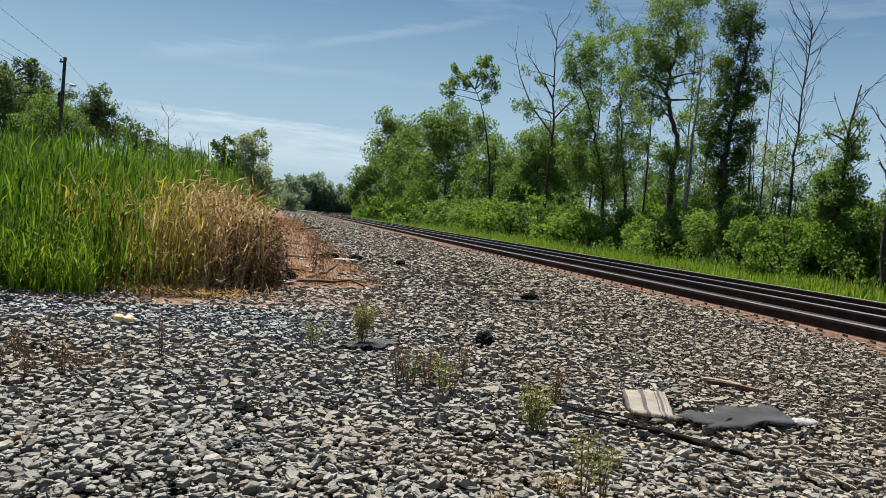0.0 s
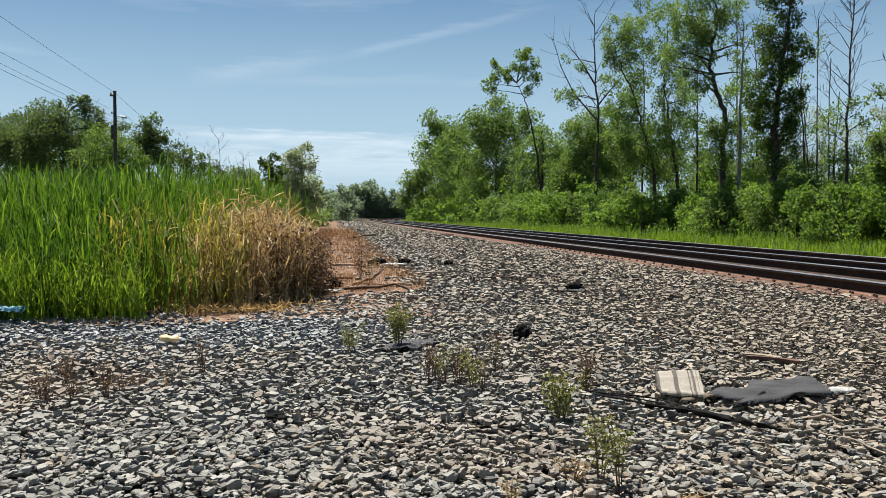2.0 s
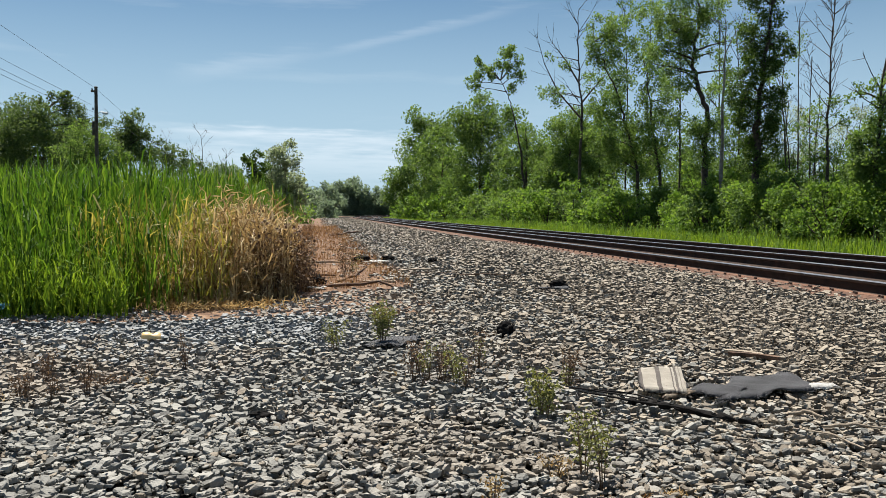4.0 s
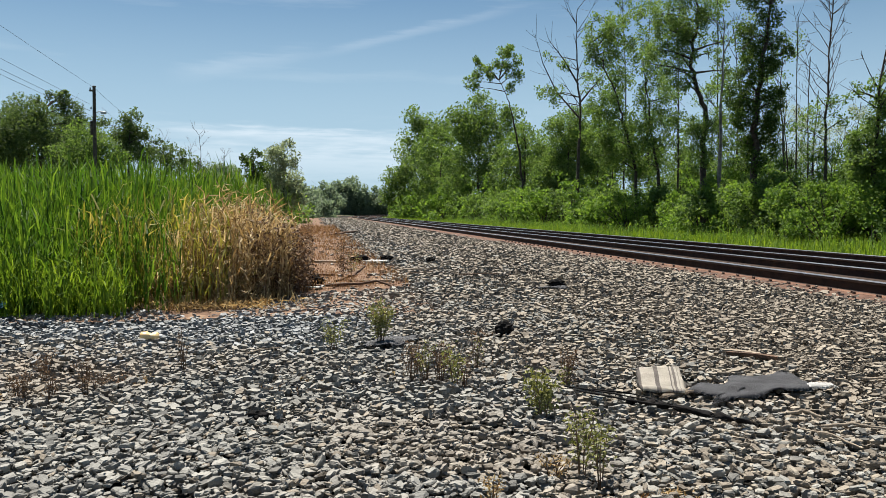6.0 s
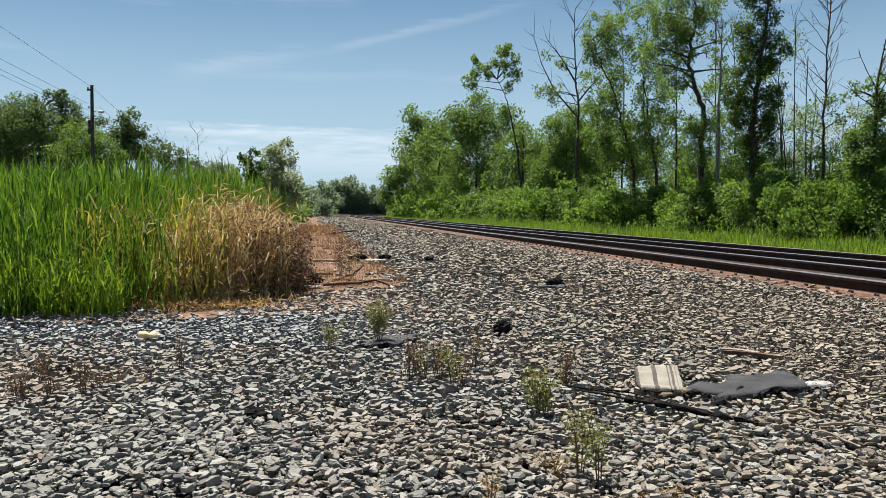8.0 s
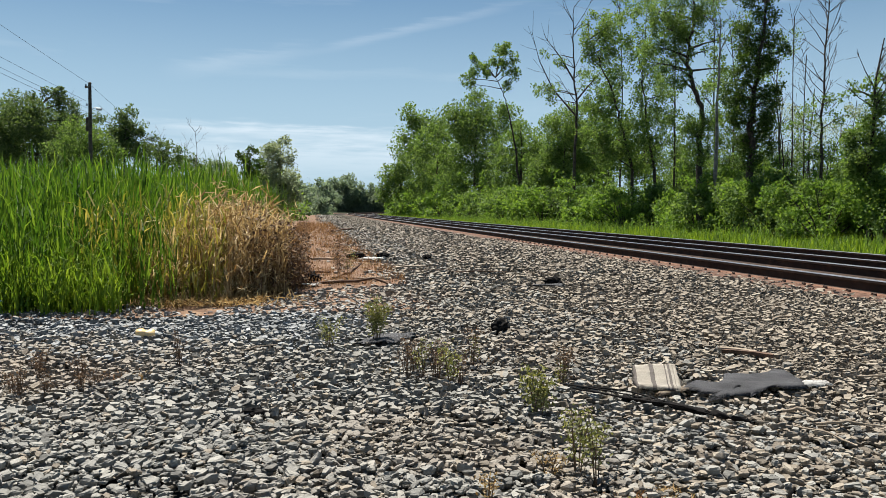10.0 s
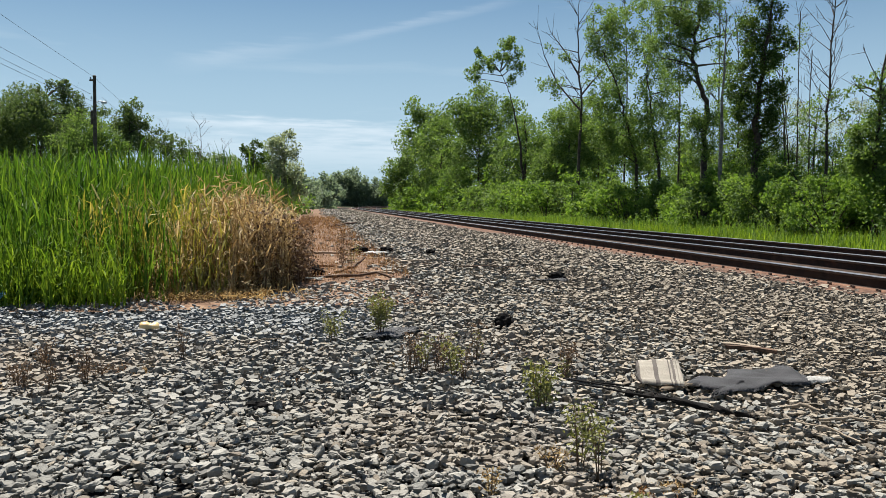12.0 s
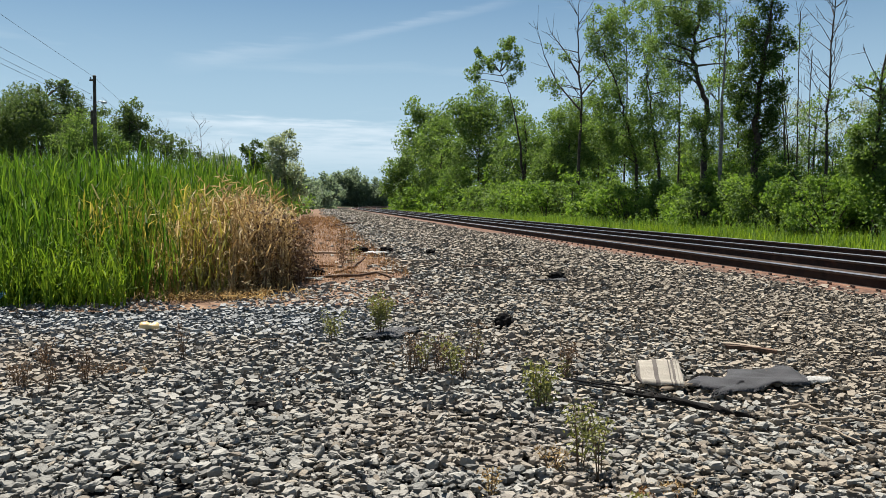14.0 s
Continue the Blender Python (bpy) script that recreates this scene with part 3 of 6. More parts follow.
            d2 = (d + Vector(rng.normal(0, 0.6, 3).tolist())).normalized()
            pieces.append(tube([q, q + d2 * L * rng.uniform(0.2, 0.5)], [girth * 0.09, 0.006], 3))
    v, f = merge(pieces)
    part("trunk", mesh_from("trunk", v, f, bark or M_BARK, smooth=True), parent=t)
    if full:
        lv, lf = leaves(rng, crown_points(rng, full, ls, cover), ls)
        part("crown", mesh_from("crown", lv, lf, mat or M_LEAF), parent=t)
    return t


def bush(x, y, r, h, seed, mat=None, ls=0.11, label="dense green bush at the foot of the trees", cover=0.75):
    rng = np.random.RandomState(seed)
    z0 = float(ground_z(x, y))
    t = thing("bush", Matrix.Translation((x, y, z0)), label, "bush", "bushes along the tracks")
    blobs, pieces = [], []
    for k in range(13):
        a, q = rng.uniform(0, 6.28), rng.uniform(0, 0.95) * r
        bz = h * (rng.uniform(0.12, 0.78) if k > 3 else rng.uniform(0.75, 1.0))
        br = r * (rng.uniform(0.24, 0.46) if k > 3 else rng.uniform(0.14, 0.26))
        blobs.append((q * math.cos(a), q * math.sin(a), min(bz, h * 1.08 - br * 0.8), br))
        pieces.append(tube([(0, 0, -0.05), (q * math.cos(a) * 0.5, q * math.sin(a) * 0.5, bz * 0.6), blobs[-1][:3]], [0.035, 0.025, 0.01], 5))
    v, f = merge(pieces)
    part("trunk", mesh_from("trunk", v, f, M_BARK, smooth=True), parent=t)
    lv, lf = leaves(rng, crown_points(rng, blobs, ls, cover), ls)
    lv[:, 2] = np.maximum(lv[:, 2], 0.0)
    part("foliage", mesh_from("foliage", lv, lf, mat or M_BUSH), parent=t)
    return t


def blades(rng, base, height, lean, width, segs=3, droop=0.5, along=None):
    """Grass-like blades: strips that bend over under their own weight."""
    n = len(base)
    a = rng.uniform(0, 2 * np.pi, n) if along is None else along
    dirs = np.stack([np.cos(a), np.sin(a), np.zeros(n)], -1)
    wa = a + np.pi / 2 + rng.normal(0, 0.5, n)
    wd = np.stack([np.cos(wa), np.sin(wa), rng.normal(0, 0.15, n)], -1) * (width[:, None] * 0.5)
    rows = []
    for k in range(segs + 1):
        u = k / segs
        c = base + dirs * (lean * height * (u ** 1.6))[:, None]
        c[:, 2] += height * (u - droop * lean * u ** 3)
        t = (1 - u) ** 0.6 if k else 0.75
        rows += [c - wd * t, c + wd * t] if k < segs else [c]
    k = 2 * segs + 1
    v = np.stack(rows, 1).reshape(-1, 3)
    i = (np.arange(n) * k)[:, None]
    f = []
    for q in range(segs - 1):
        f += [i + [2 * q, 2 * q + 1, 2 * q + 3], i + [2 * q, 2 * q + 3, 2 * q + 2]]
    f.append(i + [2 * segs - 2, 2 * segs - 1, 2 * segs])
    return v, np.concatenate(f)


def join_np(sets):
    v, f, o = [], [], 0
    for a, b in sets:
        v.append(a)
        f.append(b + o)
        o += len(a)
    return np.concatenate(v), np.concatenate(f)


def reed_stand(rng, x, y, h, leaves_per=8, leaf_len=0.42, wide=0.024, loose_by=0.72):
    """Reeds: a stalk each and long arching leaves up its length."""
    n = len(x)
    base = np.stack([x, y, ground_z(x, y) - 0.06], -1)
    sets = [blades(rng, base, h + 0.04, rng.uniform(0.02, 0.16, n), np.full(n, 0.013), segs=3, droop=0.2)]
    la = rng.uniform(0, 2 * np.pi, n)
    for k in range(leaves_per):
        u = 0.05 + 0.91 * (k + rng.uniform(0, 0.9, n)) / leaves_per
        lb = base + np.stack([rng.normal(0, 0.02, n), rng.normal(0, 0.02, n), h * u * 0.93], -1)
        L = leaf_len * rng.uniform(0.6, 1.25, n) * (0.75 + 0.5 * u)
        sets.append(blades(rng, lb, L, rng.uniform(0.12, loose_by, n), np.full(n, wide) * rng.uniform(0.7, 1.3, n), segs=2, droop=0.55, along=la + k * 2.4 + rng.normal(0, 0.4, n)))
    return join_np(sets)


REED_STANDS = []


def build_reeds():
    rng = np.random.RandomState(11)
    xs, ys, hs = [], [], []
    for s0, s1, dens in ((9.1, 10.2, 72), (10.2, 12.5, 52), (12.5, 18.0, 28), (18.0, 32.0, 12), (32.0, 70.0, 5)):
        p0, p1 = -9.0 - (s0 - 9) * 0.55, -0.6
        n = int((s1 - s0) * (p1 - p0) * dens)
        s, p = rng.uniform(s0, s1, n), rng.uniform(p0, p1, n)
        x, y = UX * s + UY * p, UY * s - UX * p
        front = 9.25 + 0.12 * np.sin(p * 5)
        rightedge = -1.35 + rng.normal(0, 0.26, n) - 0.1 * np.sin(s * 2) - np.clip((12.2 - s) * 0.17, 0, 0.5)
        ok = (s > front) & (p < rightedge)
        h = 1.58 + 0.16 * np.sin(p * 1.7 + s) + rng.normal(0, 0.11, n) + np.clip((s - 11) * 0.05, -0.05, 0.42)
        h *= np.clip(np.where(s < 12.6, 0.70, 0.90) + (rightedge - p) * 0.28, 0.70, 1.0)
        h *= np.where((s < front + 0.9), rng.uniform(0.28, 1.0, n) ** 0.6, 1.0)
        xs.append(x[ok]); ys.append(y[ok]); hs.append(h[ok])
    x, y, h = map(np.concatenate, (xs, ys, hs))
    # stands of reeds that rock together in the breeze, with mingled borders
    cx = np.array([-8.5, -6.6, -5.2, -4.1, -3.0, -6.5, -4.6, -8.5, -6.0])
    cy = np.array([9.6, 9.6, 9.7, 9.9, 10.6, 13.0, 14.0, 21.0, 24.0])
    d = np.hypot(x[:, None] - cx, y[:, None] - cy) + rng.normal(0, 0.45, (len(x), len(cx)))
    own = d.argmin(1)
    for k in range(len(cx)):
        q = own == k
        z0 = float(ground_z(cx[k], cy[k])) - 0.02
        v, f = reed_stand(rng, x[q], y[q], h[q], 10, 0.36, 0.024, 0.55)
        v = v - np.array([cx[k], cy[k], z0])
        ob = new("reed_bed", mesh_from("reed_bed", v, f, M_REED))
        ob.location = (cx[k], cy[k], z0)
        tagged(ob, "tall bright green reeds growing in a dense bed", "reeds", "reeds swaying in the breeze", "stuff")
        REED_STANDS.append(ob)
    # young shoots along the front of the bed
    n = 1700
    p, s = rng.uniform(-7.0, -1.9, n), rng.uniform(8.95, 9.75, n) + 0.12 * np.sin(rng.uniform(0, 6, n))
    ok = rng.rand(n) < np.clip((-1.65 - p) / 0.9, 0.04, 1)
    s, p = s[ok], p[ok]
    x, y = UX * s + UY * p, UY * s - UX * p
    v, f = reed_stand(rng, x, y, rng.uniform(0.18, 0.72, len(x)), 6, 0.26, 0.020, 0.9)
    ob = new("reed_shoots", mesh_from("reed_shoots", v, f, M_GRASS))
    tagged(ob, "short green reed shoots at the edge of the gravel", "reeds", kind="stuff")
    # yellowing reeds between the green and the dead
    n = 900
    s, p = rng.uniform(9.35, 13.5, n), rng.uniform(-2.8, -0.5, n)
    ok = (rng.rand(n) < np.clip(1.0 - np.abs(p + 1.6) * 0.95, 0.05, 1)) & (s > 9.45 + np.clip(p + 1.1, 0, 1) * 1.2)
    s, p = s[ok], p[ok]
    x, y = UX * s + UY * p, UY * s - UX * p
    h = (1.22 + rng.normal(0, 0.12, len(x)) - np.clip(p + 1.6, 0, 1) * 0.28) * np.where(rng.rand(len(x)) < 0.35, rng.uniform(0.3, 0.9, len(x)), 1.0)
    v, f = reed_stand(rng, x, y, h, 8, 0.28, 0.024, 1.0)
    ob = new("yellowing_reeds", mesh_from("yellowing_reeds", v, f, M_REED_YELLOW))
    tagged(ob, "yellowing reeds between the green and dead ones", "reeds", kind="stuff")
    # dead reeds at the bed's corner
    n = 1150
    s, p = rng.uniform(9.3, 12.4, n), rng.uniform(-2.1, -0.3, n)
    ok = (s > 9.62 + np.clip(p + 0.9, 0, 1) * 1.1) & (rng.rand(n) < np.clip((p + 1.95) * 1.5, 0.06, 1))
    s, p = s[ok], p[ok]
    x, y = UX * s + UY * p, UY * s - UX * p
    h = (1.24 + rng.normal(0, 0.13, len(x)) - np.abs(p + 1.0) * 0.42) * np.clip(0.55 + (s - 9.6) * 0.7, 0.55, 1) * np.where(rng.rand(len(x)) < 0.5, rng.uniform(0.25, 0.9, len(x)), 1.0)
    v, f = reed_stand(rng, x, y, h, 9, 0.23, 0.022, 1.5)
    # broken leaves hanging in the stalks, and litter on the dirt at their foot
    k = rng.randint(len(x), size=2000)
    c = np.stack([x[k] + rng.normal(0, 0.07, 2000), y[k] + rng.normal(0, 0.07, 2000), ground_z(x[k], y[k]) + h[k] * rng.uniform(0.45, 1.08, 2000)], -1)
    hanging = leaves(rng, c, 0.17, up=0.0, stretch=0.10)
    sl, pl = rng.uniform(9.15, 10.0, 700), rng.normal(-1.15, 0.45, 700)
    xl, yl = UX * sl + UY * pl, UY * sl - UX * pl
    litter = leaves(rng, np.stack([xl, yl, ground_z(xl, yl) + 0.03 + rng.uniform(0, 0.05, 700)], -1), 0.16, up=3.0, stretch=0.08)
    v, f = join_np([(v, f), hanging, litter])
    ob = new("dead_reed_clump", mesh_from("dead_reed_clump", v, f, M_REED_DRY))
    tagged(ob, "dead straw-coloured reeds at the corner of the bed", "reeds", kind="stuff")
    # dark dead weeds beside them
    n = 330
    s, p = rng.uniform(9.9, 12.4, n), rng.uniform(-0.75, -0.12, n)
    ok = s > 9.9 + (p + 0.75) * 1.2
    s, p = s[ok], p[ok]
    x, y = UX * s + UY * p, UY * s - UX * p
    h = 0.80 + rng.normal(0, 0.15, len(x)) - np.clip(p + 0.6, 0, 1) * 0.4
    base = np.stack([x, y, ground_z(x, y)], -1)
    sets = [blades(rng, base, h, rng.uniform(0.05, 0.3, len(x)), np.full(len(x), 0.012))]
    c = np.repeat(base, 26, 0) + np.stack([rng.normal(0, 0.07, len(x) * 26), rng.normal(0, 0.07, len(x) * 26), np.repeat(h, 26) * rng.uniform(0.15, 1.05, len(x) * 26)], -1)
    sets.append(leaves(rng, c, 0.045))
    v, f = join_np(sets)
    ob = new("dead_weed_clump", mesh_from("dead_weed_clump", v, f, M_WEED_DRY))
    tagged(ob, "dark brown withered weeds beside the dead reeds", "weeds", kind="stuff")


def build_verge():
    """Bright tall grass between the second track and the bushes."""
    rng = np.random.RandomState(17)
    xs, hs = [], []
    for s0, s1, p0, p1, dens in ((4, 40, 13.0, 18.0, 48), (40, 90, 13.0, 18.5, 16), (90, 190, 13.0, 18.5, 5)):
        n = int((s1 - s0) * (p1 - p0) * dens)
        s, p = rng.uniform(s0, s1, n), rng.uniform(p0, p1, n)
        q = np.array([plan(a, b) for a, b in zip(s, p)])
        xs.append(q)
        hs.append((0.60 + 0.14 * np.sin(s * 0.9) * np.sin(p * 1.3)) * rng.uniform(0.6, 1.25, n) * np.clip((p - 12.7) * 0.9, 0.4, 1))
    q, h = np.concatenate(xs), np.concatenate(hs)
    base = np.stack([q[:, 0], q[:, 1], ground_z(q[:, 0], q[:, 1]) - 0.04], -1)
    sets = [blades(rng, base, h * rng.uniform(0.5, 1.1, len(h)), rng.uniform(0.05, 0.5, len(h)), np.full(len(h), 0.04), segs=2) for k in range(3)]
    # taller weed stalks standing out of the grass
    n = 2600
    s, p = rng.uniform(5, 100, n) ** 1.0, rng.uniform(14.2, 18.2, n)
    q = np.array([plan(a, b) for a, b in zip(s, p)])
    base = np.stack([q[:, 0], q[:, 1], ground_z(q[:, 0], q[:, 1]) - 0.04], -1)
    stalk_h = rng.uniform(0.55, 1.0, n) * (0.8 + 0.3 * np.sin(s * 0.7))
    stalks = [blades(rng, base, stalk_h, rng.uniform(0.0, 0.12, n), np.full(n, 0.05), segs=2)]
    for k in range(5):
        up = base.copy()
        up[:, 2] += stalk_h * (0.3 + 0.14 * k)
        stalks.append(blades(rng, up, np.full(n, 0.16), rng.uniform(0.5, 1.1, n), np.full(n, 0.04), segs=2))
    sv, sf = join_np(stalks)
    ob = new("verge_weeds", mesh_from("verge_weeds", sv, sf, M_BUSH))
    tagged(ob, "green weed stalks standing above the verge grass", "weeds", kind="stuff")
    # rusty dry grass over the bare dirt
    n = 15000
    s, p = 10.9 + 50 * rng.rand(n) ** 2.0, rng.uniform(-0.9, 1.35, n)
    patch = np.sin(s * 1.9 + p * 2.0) * np.sin(p * 3.1 - s * 0.8) + rng.normal(0, 0.35, n)
    ok = (patch > 0.0) & (s > 10.9 + np.clip(p + 0.6, 0, 2) * 0.6)
    s, p = s[ok], p[ok]
    x, y = UX * s + UY * p, UY * s - UX * p
    base = np.stack([x, y, ground_z(x, y)], -1)
    far = np.clip(s / 14.0, 1, 3.5)
    dv, df = blades(rng, base, rng.uniform(0.05, 0.2, len(s)) * (1 + 0.25 * far), rng.uniform(0.1, 0.9, len(s)), 0.006 * far, segs=2)
    ob = new("dry_grass", mesh_from("dry_grass", dv, df, M_RUSTGRASS))
    tagged(ob, "rust-brown dry grass on the bare dirt strip", "grass", kind="stuff")
    v, f = join_np(sets)
    ob = new("verge_grass", mesh_from("verge_grass", v, f, M_GRASS))
    tagged(ob, "bright yellow-green tall grass on the railway verge", "grass", kind="stuff")

# ---- trees ----
def plant_trees():
    tree(-1.47, 156.8, [(-0.24, 7.46), (-0.57, 12.66), (-0.91, 17.84)], [(-3.21, 18.35, 2.31), (-0.07, 17.33, 3.15), (-1.62, 12.66, 4.41), (-3.7, 10.05, 3.78), (-5.78, 7.43, 3.15), (2.05, 10.08, 4.2), (-2.11, 5.36, 4.41), (-7.04, 7.11, 1.47), (-7.34, 4.29, 2.31), (-4.76, 14.4, 1.05), (2.02, 15.27, 1.89), (1.56, 4.86, 3.68)], "tall green deciduous tree behind the trackside bushes", ls=0.42, girth=0.25, cover=1.8)
    tree(4.50, 110.6, [(0.05, 5.6), (0.31, 10.0), (0.64, 14.39)], [(-1.55, 13.28, 2.07), (0.86, 15.26, 1.78), (0.29, 12.2, 2.96), (2.87, 11.84, 2.59), (-1.31, 9.63, 2.96), (1.94, 8.18, 3.11), (-0.54, 5.23, 3.33), (3.3, 4.88, 2.96), (4.54, 13.68, 1.33), (6.04, 11.5, 1.78), (6.81, 7.99, 1.78), (-1.92, 12.91, 1.11)], "tall green deciduous tree behind the trackside bushes", ls=0.30, girth=0.22, cover=1.8)
    tree(7.37, 78.2, [(-0.02, 3.77), (-0.42, 7.4), (-1.12, 10.5), (-1.5, 11.79), (-2.19, 13.17)], [(-1.17, 15.74, 0.79), (-1.94, 14.61, 0.68), (-0.79, 13.49, 0.73), (-1.14, 12.46, 0.52), (-4.02, 15.01, 0.52), (-3.75, 13.93, 0.79), (-4.83, 13.06, 0.63), (-2.87, 13.58, 0.47), (-4.36, 12.54, 0.37), (-0.49, 15.03, 0.47), (-1.69, 15.53, 0.52), (-1.16, 14.36, 0.47), (-3.08, 14.19, 0.37)], "slender tree with two separate airy crowns", ls=0.21, girth=0.2, cover=1.7)
    tree(10.43, 71.3, [(0.07, 4.02), (0.26, 7.34)], [(0.24, 8.75, 1.34), (-0.45, 7.43, 1.72), (0.75, 6.39, 1.91), (-0.9, 4.97, 1.72), (1.25, 4.74, 1.67), (-1.36, 4.02, 1.43), (0.08, 3.08, 1.91)], "tall green deciduous tree behind the trackside bushes", ls=0.19, girth=0.2, cover=2.0)
    tree(10.35, 65.1, [(0.10, 5.5), (0.16, 8.55), (0.03, 11.1), (-0.15, 14.2), (-0.06, 16.5)], [(-2.58, 10.22, 0.65, 0.6), (-1.5, 10.31, 0.61, 0.6), (-1.09, 12.28, 0.52, 0.6), (-1.66, 9.45, 0.44, 0.6), (-2.18, 13.0, 0.44, 0.3), (0.65, 11.52, 0.39, 0.4)], "half-dead tree with bare forked branches and few leaves", ls=0.18, girth=0.19, twigs=14, limbs=([(0.10, 8.3), (-1.59, 10.3), (-2.6, 12.5), (-3.2, 14.85)], [(0.05, 10.8), (-1.0, 12.7), (-1.6, 13.6), (-2.1, 14.3)], [(0.16, 9.4), (1.03, 10.5), (1.75, 11.3)]))
    tree(11.57, 50.4, [(-0.03, 3.51), (-0.85, 6.51), (-1.21, 7.83), (-2.0, 9.55), (-2.69, 11.13)], [(-2.43, 11.06, 0.81), (-1.6, 11.79, 0.81), (-1.91, 10.21, 0.81), (-2.74, 9.97, 0.4), (-0.96, 8.89, 0.67, 0.7), (-1.54, 7.83, 0.67, 0.7), (-2.09, 6.83, 0.88), (-2.24, 5.5, 0.94), (-0.41, 6.24, 0.81, 0.7), (-1.49, 4.5, 1.15), (-0.69, 11.07, 0.54, 0.7), (-0.45, 12.46, 0.61, 0.6), (-2.61, 12.44, 0.47, 0.5), (-0.82, 4.67, 0.88)], "tall green deciduous tree behind the trackside bushes", ls=0.14, girth=0.16, cover=1.6)
    tree(12.67, 49.8, [(-0.03, 3.49), (-0.4, 5.79), (-0.68, 8.09), (-0.97, 9.72)], [(-0.6, 7.37, 0.8, 0.8), (0.15, 6.45, 0.8, 0.8), (0.65, 7.77, 0.53, 0.7), (-0.63, 5.46, 0.93), (0.5, 5.14, 0.53, 0.6), (-0.3, 9.01, 0.53, 0.6), (-0.81, 10.05, 0.6, 0.7), (-0.2, 3.98, 1.0)], "tall green deciduous tree behind the trackside bushes", ls=0.13, girth=0.17, cover=1.5)
    tree(12.91, 41.5, [(-0.11, 3.09), (-0.06, 5.84), (-0.44, 6.93), (-0.79, 8.15), (-0.63, 9.65), (-0.53, 11.0), (-0.51, 12.62)], [(-1.82, 9.91, 0.78), (-2.35, 9.1, 0.67), (-2.61, 8.28, 0.5, 0.7), (-1.25, 8.7, 0.67), (-0.72, 9.92, 0.78), (-2.11, 10.78, 0.72), (-1.14, 7.34, 0.56), (-0.13, 10.46, 0.61), (-0.47, 4.69, 0.72), (0.06, 5.43, 0.61), (-0.76, 5.29, 0.5), (0.94, 9.39, 0.25, 0.6), (0.97, 7.97, 0.25, 0.6), (-1.58, 11.81, 0.94), (-0.5, 12.22, 1.0), (0.18, 8.84, 0.31, 0.6), (-1.64, 8.01, 0.44, 0.6), (-0.32, 3.78, 0.67)], "large cottonwood with heavy forked limbs and clustered foliage", ls=0.11, girth=0.26, cover=1.6)
    tree(12.80, 38.9, [(-0.06, 3.48), (-0.05, 6.57), (-0.0, 8.86), (0.02, 9.93)], [], "grey dead snag standing bare among the trees", girth=0.16, bark=M_SNAG, twigs=4)
    tree(12.88, 35.0, [(-0.02, 2.55), (0.01, 4.41), (0.15, 6.02), (0.32, 7.63), (0.53, 9.46), (0.58, 10.83)], [(0.4, 9.01, 0.47), (-0.05, 8.32, 0.61), (0.89, 8.09, 0.47), (1.25, 7.59, 0.28), (-0.26, 7.63, 0.47), (0.22, 6.94, 0.66), (0.73, 6.95, 0.47), (-0.58, 6.43, 0.47), (-0.68, 5.79, 0.47), (0.02, 5.79, 0.66), (0.77, 5.57, 0.47), (-0.59, 4.87, 0.47), (0.16, 4.69, 0.7), (0.91, 4.69, 0.4, 0.8), (-0.29, 3.94, 0.59), (0.54, 3.72, 0.56), (0.84, 9.92, 0.47), (-0.09, 9.92, 0.56), (0.01, 10.82, 0.8), (1.06, 6.08, 0.33, 0.7), (-0.15, 3.13, 0.52)], "tall tree wrapped in dark ivy from base to crown", mat=M_LEAF_DARK, ls=0.10, girth=0.24, cover=2.1)
    tree(15.08, 37.1, [(-0.03, 3.14), (-0.15, 4.86), (-0.27, 6.58)], [], "thin bare sapling trunk with few twigs", girth=0.06, twigs=9, seed=1)
    tree(15.58, 37.2, [(-0.03, 3.15), (-0.05, 6.34), (-0.06, 9.5)], [], "thin bare sapling trunk with few twigs", girth=0.06, twigs=9, seed=2)
    tree(16.06, 37.3, [(-0.04, 3.16), (-0.0, 5.51), (0.03, 7.84)], [], "thin bare sapling trunk with few twigs", girth=0.06, twigs=9, seed=3)
    tree(16.76, 36.1, [(-0.04, 3.09), (0.19, 3.69), (0.41, 4.29)], [], "thin bare sapling trunk with few twigs", girth=0.06, twigs=9, seed=4)
    tree(16.45, 41.5, [(-0.04, 3.38), (-0.18, 4.48), (-0.31, 5.58)], [], "thin bare sapling trunk with few twigs", girth=0.06, twigs=9, seed=5)
    tree(17.26, 39.4, [(-0.04, 3.28), (0.05, 4.97), (0.13, 6.66)], [], "thin bare sapling trunk with few twigs", girth=0.06, twigs=9, seed=6)
    tree(14.39, 31.7, [(-0.01, 2.85), (-0.08, 4.53), (-0.02, 6.2), (0.06, 7.44), (0.09, 8.69), (0.11, 9.51)], [(0.05, 5.15, 0.42, 0.35), (-0.57, 4.73, 0.38, 0.3), (0.49, 4.53, 0.42, 0.35), (-0.34, 3.9, 0.42, 0.35), (0.68, 5.26, 0.3, 0.3), (0.42, 3.27, 0.47, 0.5), (-0.53, 3.16, 0.38, 0.4), (-0.98, 4.1, 0.3, 0.3)], "dead tree with bare upper branches and sparse lower leaves", ls=0.10, girth=0.10, twigs=34)
